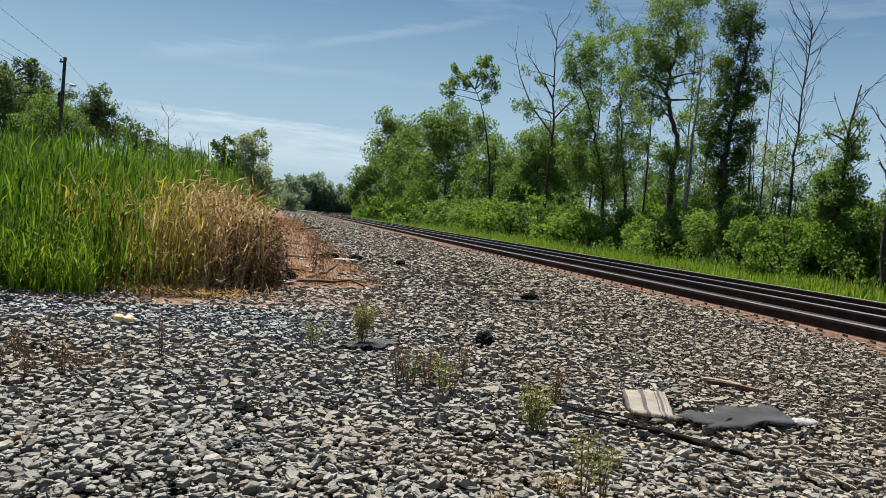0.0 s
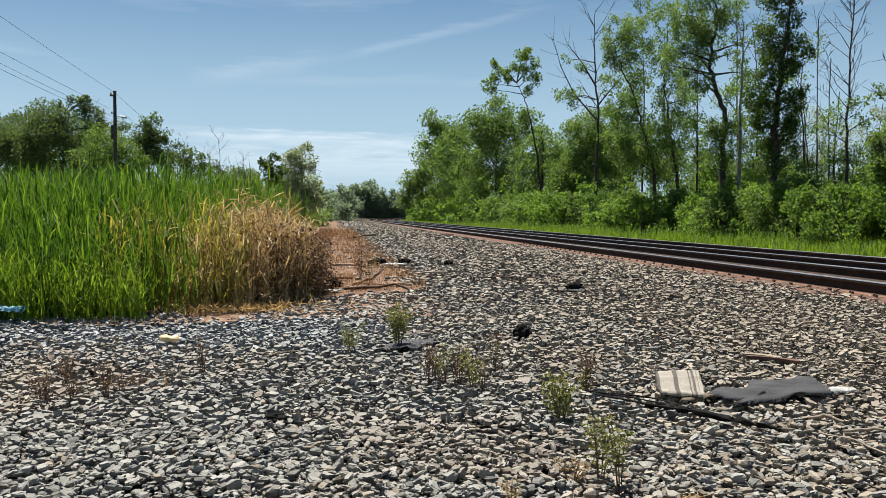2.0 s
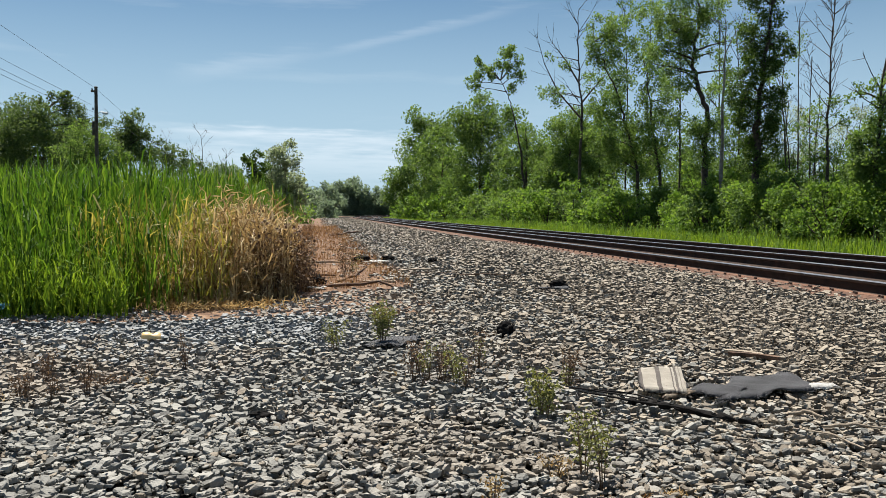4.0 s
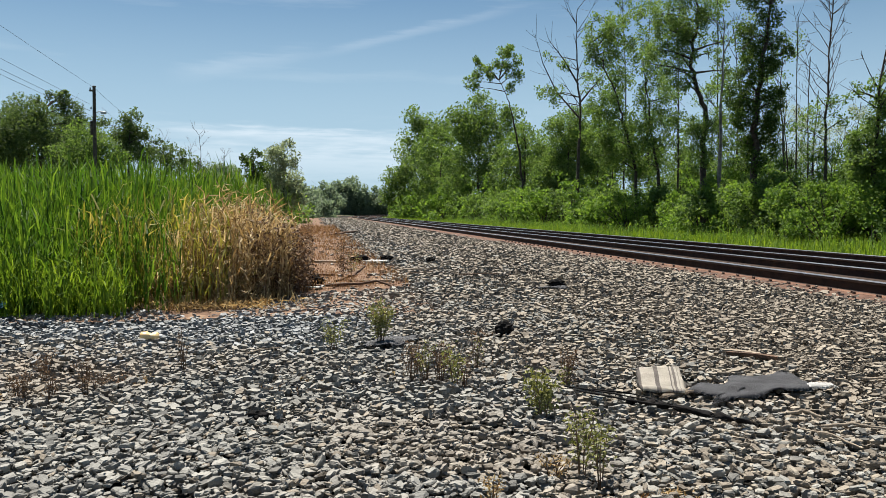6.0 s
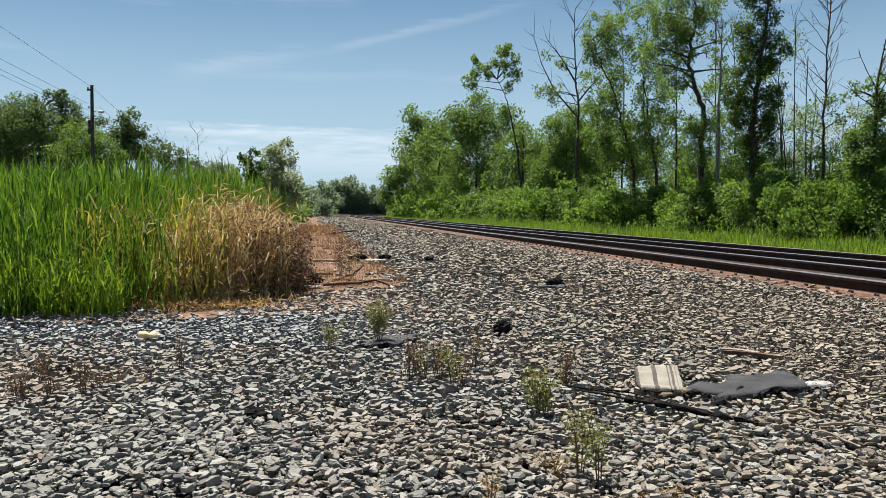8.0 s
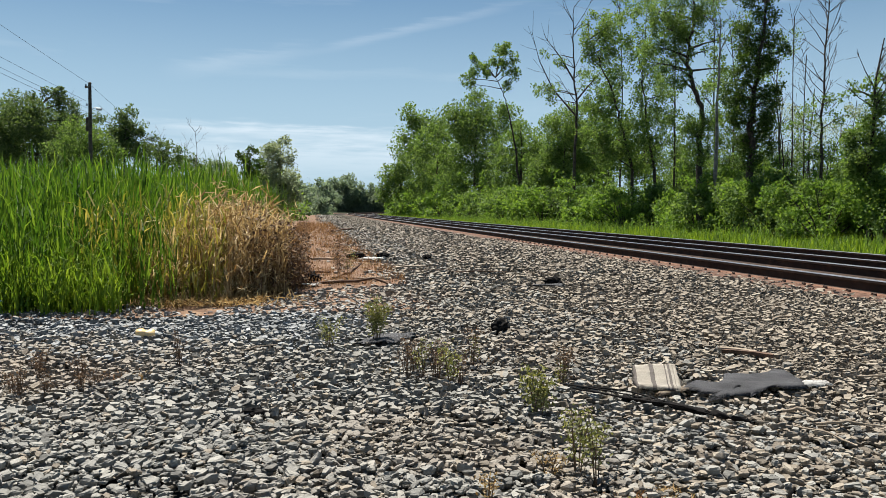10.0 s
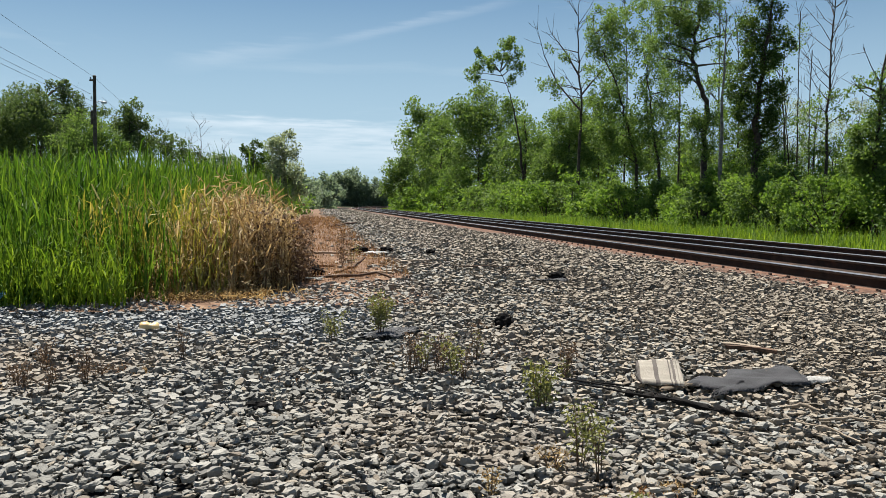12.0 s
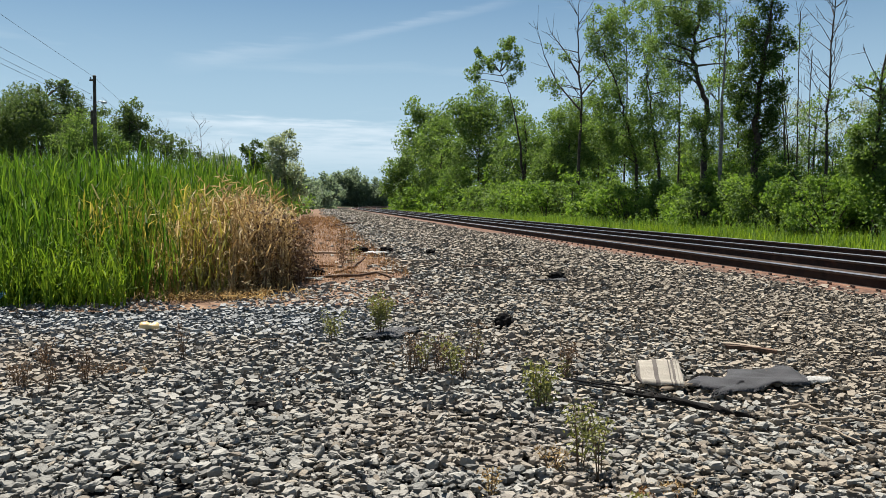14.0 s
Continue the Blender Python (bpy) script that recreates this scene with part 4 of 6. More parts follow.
    tree(13.63, 26.7, [(-0.03, 2.57), (-0.02, 3.63), (0.04, 4.87), (0.33, 6.44)], [(-0.1, 3.28, 0.5), (0.07, 3.99, 0.5), (0.16, 4.6, 0.29), (-0.17, 2.71, 0.57), (-0.42, 4.83, 0.16, 0.5), (0.31, 3.1, 0.54), (-0.61, 2.48, 0.47), (0.37, 5.22, 0.25, 0.6), (-0.46, 3.28, 0.36), (0.2, 2.22, 0.54), (-0.63, 4.86, 0.21, 0.35), (0.64, 4.87, 0.25, 0.35), (-0.11, 5.04, 0.25, 0.5)], "ivy-grown tree with bare twigs above its foliage", ls=0.10, girth=0.13, cover=2.1, twigs=16)
    tree(13.97, 24.4, [(-0.06, 2.45), (-0.09, 3.74), (-0.1, 4.87), (-0.11, 5.59)], [(-0.1, 5.38, 0.15), (-0.11, 5.19, 0.16), (-0.1, 5.0, 0.16), (-0.09, 4.81, 0.16), (-0.1, 4.61, 0.16), (-0.1, 4.39, 0.16), (-0.09, 4.16, 0.15), (-0.09, 3.9, 0.13, 0.8), (-0.03, 2.53, 0.43), (0.03, 5.35, 0.08)], "tall tree wrapped in dark ivy from base to crown", mat=M_LEAF_DARK, ls=0.10, girth=0.17, twigs=10)
    tree(13.62, 63.5, [(-0.04, 4.57), (0.07, 10.03), (-0.3, 17.91)], [(-0.83, 17.88, 0.73, 0.55), (-0.02, 16.67, 0.58, 0.55), (-1.28, 15.35, 0.68, 0.55), (-0.78, 14.08, 0.77, 0.55), (0.55, 13.27, 0.85, 0.55), (-0.93, 11.98, 0.96, 0.55), (-0.09, 10.74, 0.87, 0.55), (-1.08, 9.54, 0.83, 0.55), (-0.55, 8.85, 0.96, 0.55), (-0.15, 7.21, 0.97, 0.55), (0.41, 5.89, 0.74, 0.55)], "tall airy tree in the woods behind the track", ls=0.17, girth=0.10, twigs=8, seed=50)
    tree(14.98, 61.3, [(-0.04, 4.45), (-0.42, 9.71), (-0.03, 16.13)], [(0.66, 15.89, 0.58, 0.5), (-1.01, 15.18, 0.97, 0.5), (-0.35, 13.81, 0.67, 0.5), (-0.18, 12.84, 0.69, 0.5), (0.0, 11.59, 0.94, 0.5), (0.24, 10.24, 0.92, 0.5), (0.9, 9.29, 0.61, 0.5), (0.66, 7.97, 0.94, 0.5), (0.06, 6.99, 0.63, 0.5), (0.63, 5.95, 0.66, 0.5)], "tall airy tree in the woods behind the track", ls=0.17, girth=0.10, twigs=8, seed=51)
    tree(15.05, 54.1, [(-0.04, 4.06), (-0.07, 8.72), (-0.03, 16.14)], [(0.62, 16.38, 0.79, 0.5), (-0.44, 15.37, 0.59, 0.5), (0.26, 14.0, 0.49, 0.5), (-0.02, 13.49, 0.76, 0.5), (-0.52, 12.05, 0.86, 0.5), (-0.17, 11.01, 0.59, 0.5), (-0.96, 10.25, 0.48, 0.5), (-0.71, 9.39, 0.71, 0.5), (-0.78, 8.62, 0.82, 0.5), (-0.45, 7.12, 0.83, 0.5), (-0.32, 6.42, 0.68, 0.5), (0.2, 5.36, 0.7, 0.5)], "tall airy tree in the woods behind the track", ls=0.15, girth=0.10, twigs=8, seed=52)
    tree(16.59, 50.6, [(-0.05, 3.88), (-0.25, 8.22), (-0.34, 13.85)], [(-0.26, 13.88, 0.71, 0.45), (-0.71, 13.08, 0.81, 0.45), (-0.2, 12.09, 0.44, 0.45), (-0.36, 11.2, 0.45, 0.45), (0.01, 10.3, 0.46, 0.45), (0.05, 9.51, 0.69, 0.45), (-0.41, 8.51, 0.71, 0.45), (-0.97, 7.97, 0.69, 0.45), (0.69, 7.0, 0.61, 0.45), (0.07, 6.08, 0.58, 0.45), (-0.4, 5.17, 0.66, 0.45)], "tall airy tree in the woods behind the track", ls=0.14, girth=0.10, twigs=8, seed=53)
    tree(16.20, 46.5, [(-0.04, 3.66), (0.03, 7.66), (-0.37, 11.01)], [(0.21, 11.24, 0.6, 0.5), (0.17, 10.33, 0.48, 0.5), (0.3, 9.58, 0.47, 0.5), (-0.27, 8.58, 0.44, 0.5), (-0.43, 7.97, 0.69, 0.5), (-0.22, 6.93, 0.46, 0.5), (-0.37, 6.25, 0.71, 0.5), (-0.17, 5.68, 0.45, 0.5), (-0.03, 4.91, 0.68, 0.5)], "tall airy tree in the woods behind the track", ls=0.13, girth=0.10, twigs=8, seed=54)
    tree(13.32, 72.3, [(-0.04, 5.04), (0.19, 11.25), (-0.36, 12.19)], [(-0.7, 11.96, 0.97, 0.6), (0.62, 11.37, 0.7, 0.6), (-0.64, 10.07, 0.77, 0.6), (-0.49, 9.4, 0.85, 0.6), (-0.32, 8.07, 0.71, 0.6), (-1.32, 7.09, 1.1, 0.6), (1.15, 6.53, 1.14, 0.6)], "tall airy tree in the woods behind the track", ls=0.20, girth=0.10, twigs=8, seed=55)
    tree(17.65, 43.6, [(-0.05, 3.51), (-0.37, 7.25), (-0.1, 9.82)], [(0.16, 9.67, 0.59, 0.25), (-0.16, 8.92, 0.49, 0.25), (-0.58, 8.02, 0.57, 0.25), (-0.45, 6.68, 0.39, 0.25), (0.5, 5.73, 0.68, 0.25), (0.52, 4.62, 0.56, 0.25)], "tall airy tree in the woods behind the track", ls=0.12, girth=0.10, twigs=8, seed=56)
    tree(10.61, 90.2, [(-0.03, 4.8), (0.11, 8.39)], [(-0.55, 8.09, 0.87, 0.55), (0.42, 7.08, 1.09, 0.7), (-0.52, 5.87, 1.2, 0.85), (0.57, 4.8, 1.2, 0.95)], "thin young tree in the woods behind the track", ls=0.24, girth=0.07, twigs=6, seed=0)
    tree(13.80, 79.1, [(-0.03, 4.36), (0.06, 8.82)], [(-0.52, 8.56, 1.02, 0.55), (0.34, 7.67, 1.27, 0.7), (-0.49, 6.62, 1.4, 0.85), (0.47, 5.68, 1.4, 0.95)], "thin young tree in the woods behind the track", ls=0.21, girth=0.07, twigs=6, seed=1)
    tree(17.74, 63.1, [(-0.04, 3.72), (0.04, 6.24)], [(-0.42, 6.02, 0.61, 0.55), (0.27, 5.32, 0.76, 0.7), (-0.39, 4.48, 0.84, 0.85), (0.38, 3.73, 0.84, 0.95)], "thin young tree in the woods behind the track", ls=0.17, girth=0.07, twigs=6, seed=2)
    tree(18.80, 66.1, [(-0.04, 3.85), (0.06, 5.17)], [(-0.42, 4.95, 0.85, 0.55), (0.3, 4.21, 1.06, 0.7), (-0.38, 3.32, 1.17, 0.85), (0.43, 2.54, 1.17, 0.95)], "thin young tree in the woods behind the track", ls=0.18, girth=0.07, twigs=6, seed=3)
    tree(16.85, 48.9, [(-0.03, 3.14), (0.01, 5.25)], [(-0.34, 5.08, 0.58, 0.55), (0.19, 4.54, 0.72, 0.7), (-0.31, 3.88, 0.79, 0.85), (0.29, 3.3, 0.79, 0.95)], "thin young tree in the woods behind the track", ls=0.13, girth=0.07, twigs=6, seed=4)
    tree(18.84, 45.8, [(-0.04, 3.02), (0.03, 3.99)], [(-0.3, 3.84, 0.49, 0.55), (0.2, 3.33, 0.61, 0.7), (-0.27, 2.72, 0.67, 0.85), (0.29, 2.17, 0.67, 0.95)], "thin young tree in the woods behind the track", ls=0.12, girth=0.07, twigs=6, seed=5)
    tree(20.20, 46.8, [(-0.04, 3.07), (0.04, 3.69)], [(-0.3, 3.54, 0.45, 0.55), (0.21, 3.01, 0.56, 0.7), (-0.27, 2.38, 0.62, 0.85), (0.31, 1.83, 0.62, 0.95)], "thin young tree in the woods behind the track", ls=0.13, girth=0.07, twigs=6, seed=6)
    tree(21.65, 47.2, [(-0.04, 3.1), (0.04, 3.57)], [(-0.3, 3.41, 0.51, 0.55), (0.22, 2.88, 0.63, 0.7), (-0.27, 2.25, 0.7, 0.85), (0.32, 1.68, 0.7, 0.95)], "thin young tree in the woods behind the track", ls=0.13, girth=0.07, twigs=6, seed=7)
    tree(18.48, 38.1, [(-0.04, 2.71), (0.01, 3.59)], [(-0.26, 3.46, 0.41, 0.55), (0.16, 3.04, 0.51, 0.7), (-0.23, 2.53, 0.56, 0.85), (0.24, 2.07, 0.56, 0.95)], "thin young tree in the woods behind the track", ls=0.10, girth=0.07, twigs=6, seed=8)
    tree(20.06, 37.7, [(-0.04, 2.7), (0.01, 3.45)], [(-0.26, 3.32, 0.53, 0.55), (0.16, 2.9, 0.66, 0.7), (-0.23, 2.4, 0.72, 0.85), (0.24, 1.95, 0.72, 0.95)], "thin young tree in the woods behind the track", ls=0.10, girth=0.07, twigs=6, seed=9)
    tree(16.30, 72.6, [(-0.04, 4.11), (0.05, 7.48)], [(-0.48, 7.24, 1.01, 0.55), (0.31, 6.42, 1.26, 0.7), (-0.45, 5.46, 1.39, 0.85), (0.44, 4.59, 1.39, 0.95)], "thin young tree in the woods behind the track", ls=0.20, girth=0.07, twigs=6, seed=10)
    tree(13.36, 102.1, [(-0.04, 5.3), (0.11, 10.04)], [(-0.63, 9.69, 1.42, 0.55), (0.47, 8.55, 1.78, 0.7), (-0.6, 7.19, 1.95, 0.85), (0.64, 5.98, 1.95, 0.95)], "thin young tree in the woods behind the track", ls=0.28, girth=0.07, twigs=6, seed=11)
    tree(14.98, 61.3, [(-0.03, 3.64), (0.04, 6.08)], [(-0.4, 5.87, 0.79, 0.55), (0.26, 5.18, 0.98, 0.7), (-0.37, 4.37, 1.08, 0.85), (0.38, 3.64, 1.08, 0.95)], "thin young tree in the woods behind the track", ls=0.17, girth=0.07, twigs=6, seed=12)
    tree(17.15, 56.9, [(-0.04, 3.47), (0.04, 5.17)], [(-0.37, 4.98, 0.67, 0.55), (0.25, 4.34, 0.84, 0.7), (-0.34, 3.58, 0.92, 0.85), (0.36, 2.9, 0.92, 0.95)], "thin young tree in the woods behind the track", ls=0.15, girth=0.07, twigs=6, seed=13)
    tree(15.57, 77.4, [(-0.04, 4.3), (0.04, 9.43)], [(-0.53, 9.17, 1.08, 0.55), (0.31, 8.31, 1.35, 0.7), (-0.5, 7.28, 1.48, 0.85), (0.45, 6.36, 1.48, 0.95)], "thin young tree in the woods behind the track", ls=0.21, girth=0.07, twigs=6, seed=14)
    tree(19.64, 60.5, [(-0.04, 3.63), (0.05, 5.04)], [(-0.39, 4.83, 0.65, 0.55), (0.27, 4.15, 0.81, 0.7), (-0.36, 3.35, 0.89, 0.85), (0.39, 2.62, 0.89, 0.95)], "thin young tree in the woods behind the track", ls=0.16, girth=0.07, twigs=6, seed=15)
    tree(17.32, 45.8, [(-0.03, 3.02), (0.03, 3.93)], [(-0.3, 3.77, 0.59, 0.55), (0.2, 3.26, 0.74, 0.7), (-0.27, 2.65, 0.81, 0.85), (0.29, 2.1, 0.81, 0.95)], "thin young tree in the woods behind the track", ls=0.12, girth=0.07, twigs=6, seed=16)
    tree(10.51, 100.9, [(-0.03, 5.23), (0.15, 7.25)], [(-0.59, 6.91, 1.19, 0.55), (0.5, 5.77, 1.49, 0.7), (-0.56, 4.43, 1.63, 0.85), (0.66, 3.22, 1.63, 0.95)], "thin young tree in the woods behind the track", ls=0.27, girth=0.07, twigs=6, seed=17)
    tree(14.79, 82.6, [(-0.04, 4.51), (0.09, 6.98)], [(-0.51, 6.7, 1.15, 0.55), (0.39, 5.77, 1.44, 0.7), (-0.48, 4.67, 1.58, 0.85), (0.53, 3.69, 1.58, 0.95)], "thin young tree in the woods behind the track", ls=0.22, girth=0.07, twigs=6, seed=18)
    tree(16.02, 84.5, [(-0.04, 4.59), (0.1, 6.39)], [(-0.51, 6.1, 1.09, 0.55), (0.4, 5.15, 1.36, 0.7), (-0.48, 4.03, 1.49, 0.85), (0.55, 3.02, 1.49, 0.95)], "thin young tree in the woods behind the track", ls=0.23, girth=0.07, twigs=6, seed=19)
    tree(15.77, 56.1, [(-0.03, 3.43), (0.07, 3.99)], [(-0.34, 3.8, 0.66, 0.55), (0.27, 3.17, 0.83, 0.7), (-0.31, 2.42, 0.91, 0.85), (0.37, 1.75, 0.91, 0.95)], "thin young tree in the woods behind the track", ls=0.15, girth=0.07, twigs=6, seed=20)
    tree(-33.17, 70.0, [(0.06, 4.67), (0.25, 7.46), (0.62, 9.77)], [(-0.56, 8.84, 1.59), (1.33, 10.32, 0.8), (2.34, 9.68, 0.94), (-1.5, 8.46, 1.31), (-2.53, 7.81, 1.13), (0.91, 8.01, 1.69), (2.78, 8.39, 0.94), (-0.61, 6.52, 2.16), (-3.62, 6.97, 1.5), (1.82, 6.54, 1.78), (-5.25, 7.2, 1.59), (-0.3, 10.22, 0.56), (2.04, 10.79, 0.42), (-4.82, 5.58, 1.88)], "broad green tree beyond the reed bed", mat=M_LEAF_FAR, ls=0.19, girth=0.3, cover=2.0, group="trees beyond the reeds")
    tree(-43.75, 88.0, [(0.07, 5.59), (0.27, 9.09)], [(-0.41, 10.25, 2.0), (2.22, 9.97, 2.0), (4.55, 9.41, 1.77), (-2.21, 8.5, 2.36), (1.3, 7.93, 2.59), (-4.52, 9.65, 2.0), (6.58, 8.54, 1.41), (-1.09, 6.17, 2.36), (3.91, 6.49, 2.36)], "broad green tree beyond the reed bed", mat=M_LEAF_FAR, ls=0.24, girth=0.3, cover=2.0, group="trees beyond the reeds")
    tree(-24.58, 58.0, [(0.04, 3.68)], [(0.07, 5.68, 1.32), (1.61, 5.15, 1.17), (-1.41, 4.91, 1.09), (2.68, 4.62, 0.7), (0.63, 4.53, 1.4), (-0.92, 4.06, 1.17)], "rounded olive-green bush beyond the reeds", ls=0.16, girth=0.2, cover=1.8, group="trees beyond the reeds")
    tree(-28.98, 78.0, [(0.05, 5.13), (0.14, 8.23)], [(0.22, 9.77, 0.84), (-0.58, 8.64, 1.15), (0.72, 8.64, 1.04), (-0.03, 6.78, 1.67), (1.44, 7.98, 0.52), (-1.12, 7.19, 1.04), (1.21, 6.43, 1.15)], "upright green tree beyond the reeds", mat=M_LEAF_FAR, ls=0.21, girth=0.25, cover=1.9, group="trees beyond the reeds")
    tree(-28.35, 85.0, [(0.04, 5.51), (-0.04, 7.76)], [(-0.33, 7.48, 1.02, 0.6), (0.91, 6.76, 1.14, 0.8), (2.49, 6.54, 0.91, 0.8), (-1.08, 6.52, 1.02), (1.46, 5.8, 1.25), (3.44, 5.53, 1.02), (-5.27, 9.98, 0.8, 0.5), (-6.28, 10.26, 0.68, 0.5)], "scrubby half-bare tree beyond the reeds", mat=M_LEAF_FAR, ls=0.23, girth=0.15, twigs=24, group="trees beyond the reeds")
    tree(-20.64, 72.0, [(0.02, 4.37), (0.09, 6.28), (-0.09, 7.61)], [], "small bare dead tree beyond the reeds", girth=0.09, twigs=18, bark=M_SNAG, group="trees beyond the reeds")
    tree(-7.19, 32.0, [(0.01, 2.11), (0.05, 2.96)], [(-0.2, 3.0, 0.24), (0.16, 3.22, 0.21), (0.01, 2.64, 0.34), (0.37, 2.79, 0.26), (-0.33, 3.13, 0.13), (0.16, 2.32, 0.34)], "dark leafy shrub at the edge of the reeds", mat=M_LEAF_DARK, ls=0.10, girth=0.05, cover=1.8, group="trees beyond the reeds")
    tree(-8.30, 44.0, [(0.0, 2.22), (0.1, 3.68)], [(0.28, 4.62, 0.27), (-0.05, 4.09, 0.47), (0.39, 3.74, 0.5), (-0.52, 3.86, 0.41), (-0.7, 3.1, 0.53), (0.12, 2.87, 0.71), (-0.06, 1.99, 0.71), (-0.93, 2.45, 0.47), (0.53, 2.22, 0.47), (-0.35, 1.49, 0.53), (0.29, 1.49, 0.53), (0.83, 1.79, 0.35), (-1.09, 1.78, 0.47)], "silvery grey-green willow beside the dirt strip", mat=M_LEAF_GREY, ls=0.12, girth=0.10, cover=2.4, group="trees beyond the reeds")
    # far trees, their haze carried by the leaf colour
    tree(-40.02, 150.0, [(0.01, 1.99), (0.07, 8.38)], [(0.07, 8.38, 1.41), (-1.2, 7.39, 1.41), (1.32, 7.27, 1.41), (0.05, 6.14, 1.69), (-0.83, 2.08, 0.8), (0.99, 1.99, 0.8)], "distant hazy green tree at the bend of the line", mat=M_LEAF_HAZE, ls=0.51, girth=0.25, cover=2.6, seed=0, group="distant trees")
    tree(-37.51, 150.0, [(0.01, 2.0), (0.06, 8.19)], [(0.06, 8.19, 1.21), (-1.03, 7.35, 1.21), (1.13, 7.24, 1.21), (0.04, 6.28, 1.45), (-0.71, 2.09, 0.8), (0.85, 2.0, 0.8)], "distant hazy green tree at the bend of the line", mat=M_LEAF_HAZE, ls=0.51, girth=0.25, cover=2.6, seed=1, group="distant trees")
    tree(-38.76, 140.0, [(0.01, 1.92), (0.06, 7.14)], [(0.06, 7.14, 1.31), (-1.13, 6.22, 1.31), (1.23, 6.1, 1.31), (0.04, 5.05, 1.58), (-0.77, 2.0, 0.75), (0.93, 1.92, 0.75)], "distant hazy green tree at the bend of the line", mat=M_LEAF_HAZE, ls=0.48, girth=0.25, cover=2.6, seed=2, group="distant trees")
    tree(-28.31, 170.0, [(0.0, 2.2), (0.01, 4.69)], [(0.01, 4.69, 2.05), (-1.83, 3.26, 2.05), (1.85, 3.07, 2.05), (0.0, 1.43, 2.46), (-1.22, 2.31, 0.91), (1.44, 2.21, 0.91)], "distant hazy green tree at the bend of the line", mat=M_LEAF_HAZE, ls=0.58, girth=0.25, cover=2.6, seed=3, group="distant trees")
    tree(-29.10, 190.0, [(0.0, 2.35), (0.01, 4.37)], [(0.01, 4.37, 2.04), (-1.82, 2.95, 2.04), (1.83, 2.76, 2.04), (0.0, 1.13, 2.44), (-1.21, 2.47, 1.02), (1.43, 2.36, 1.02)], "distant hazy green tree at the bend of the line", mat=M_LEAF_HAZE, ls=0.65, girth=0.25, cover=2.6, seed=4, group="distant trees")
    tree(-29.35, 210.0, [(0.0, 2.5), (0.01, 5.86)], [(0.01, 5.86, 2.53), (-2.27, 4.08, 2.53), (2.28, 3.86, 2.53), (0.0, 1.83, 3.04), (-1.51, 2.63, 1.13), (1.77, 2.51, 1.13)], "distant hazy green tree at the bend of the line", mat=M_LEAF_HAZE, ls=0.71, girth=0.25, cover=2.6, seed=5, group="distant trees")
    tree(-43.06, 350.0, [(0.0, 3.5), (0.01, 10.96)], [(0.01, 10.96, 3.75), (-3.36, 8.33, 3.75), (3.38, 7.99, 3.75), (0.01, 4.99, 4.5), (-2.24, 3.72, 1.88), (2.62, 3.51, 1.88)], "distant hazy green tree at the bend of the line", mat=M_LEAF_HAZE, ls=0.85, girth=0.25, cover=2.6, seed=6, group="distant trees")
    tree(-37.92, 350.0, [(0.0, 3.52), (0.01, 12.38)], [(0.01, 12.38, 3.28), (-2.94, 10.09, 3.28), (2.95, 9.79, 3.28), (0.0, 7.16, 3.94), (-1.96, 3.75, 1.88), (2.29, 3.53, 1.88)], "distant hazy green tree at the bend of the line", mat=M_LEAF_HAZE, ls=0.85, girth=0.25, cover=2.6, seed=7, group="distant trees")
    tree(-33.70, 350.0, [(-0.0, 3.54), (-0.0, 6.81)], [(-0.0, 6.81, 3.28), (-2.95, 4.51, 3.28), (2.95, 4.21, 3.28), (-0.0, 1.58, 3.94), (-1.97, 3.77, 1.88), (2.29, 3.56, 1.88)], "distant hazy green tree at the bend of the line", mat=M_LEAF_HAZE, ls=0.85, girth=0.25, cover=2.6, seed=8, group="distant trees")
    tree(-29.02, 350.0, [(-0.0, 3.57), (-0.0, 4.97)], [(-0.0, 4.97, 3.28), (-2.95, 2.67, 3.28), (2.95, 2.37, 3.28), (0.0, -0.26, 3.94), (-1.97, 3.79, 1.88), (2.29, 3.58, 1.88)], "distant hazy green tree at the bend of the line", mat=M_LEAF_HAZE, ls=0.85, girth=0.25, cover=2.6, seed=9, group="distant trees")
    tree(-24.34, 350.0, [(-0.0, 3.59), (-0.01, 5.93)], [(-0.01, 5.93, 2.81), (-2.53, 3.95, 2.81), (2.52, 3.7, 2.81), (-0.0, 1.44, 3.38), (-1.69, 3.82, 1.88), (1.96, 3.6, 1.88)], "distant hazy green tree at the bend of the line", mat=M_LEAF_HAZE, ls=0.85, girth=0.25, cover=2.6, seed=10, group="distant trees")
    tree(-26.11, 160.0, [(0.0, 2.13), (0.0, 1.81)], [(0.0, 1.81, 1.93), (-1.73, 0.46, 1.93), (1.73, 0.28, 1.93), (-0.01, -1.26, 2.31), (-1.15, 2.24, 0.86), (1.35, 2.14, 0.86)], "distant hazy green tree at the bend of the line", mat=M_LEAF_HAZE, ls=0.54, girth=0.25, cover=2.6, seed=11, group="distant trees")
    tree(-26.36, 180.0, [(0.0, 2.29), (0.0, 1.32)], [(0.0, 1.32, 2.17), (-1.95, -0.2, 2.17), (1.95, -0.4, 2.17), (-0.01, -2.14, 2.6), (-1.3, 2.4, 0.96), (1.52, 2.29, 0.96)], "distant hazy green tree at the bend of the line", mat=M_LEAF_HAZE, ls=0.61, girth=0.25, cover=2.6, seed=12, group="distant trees")
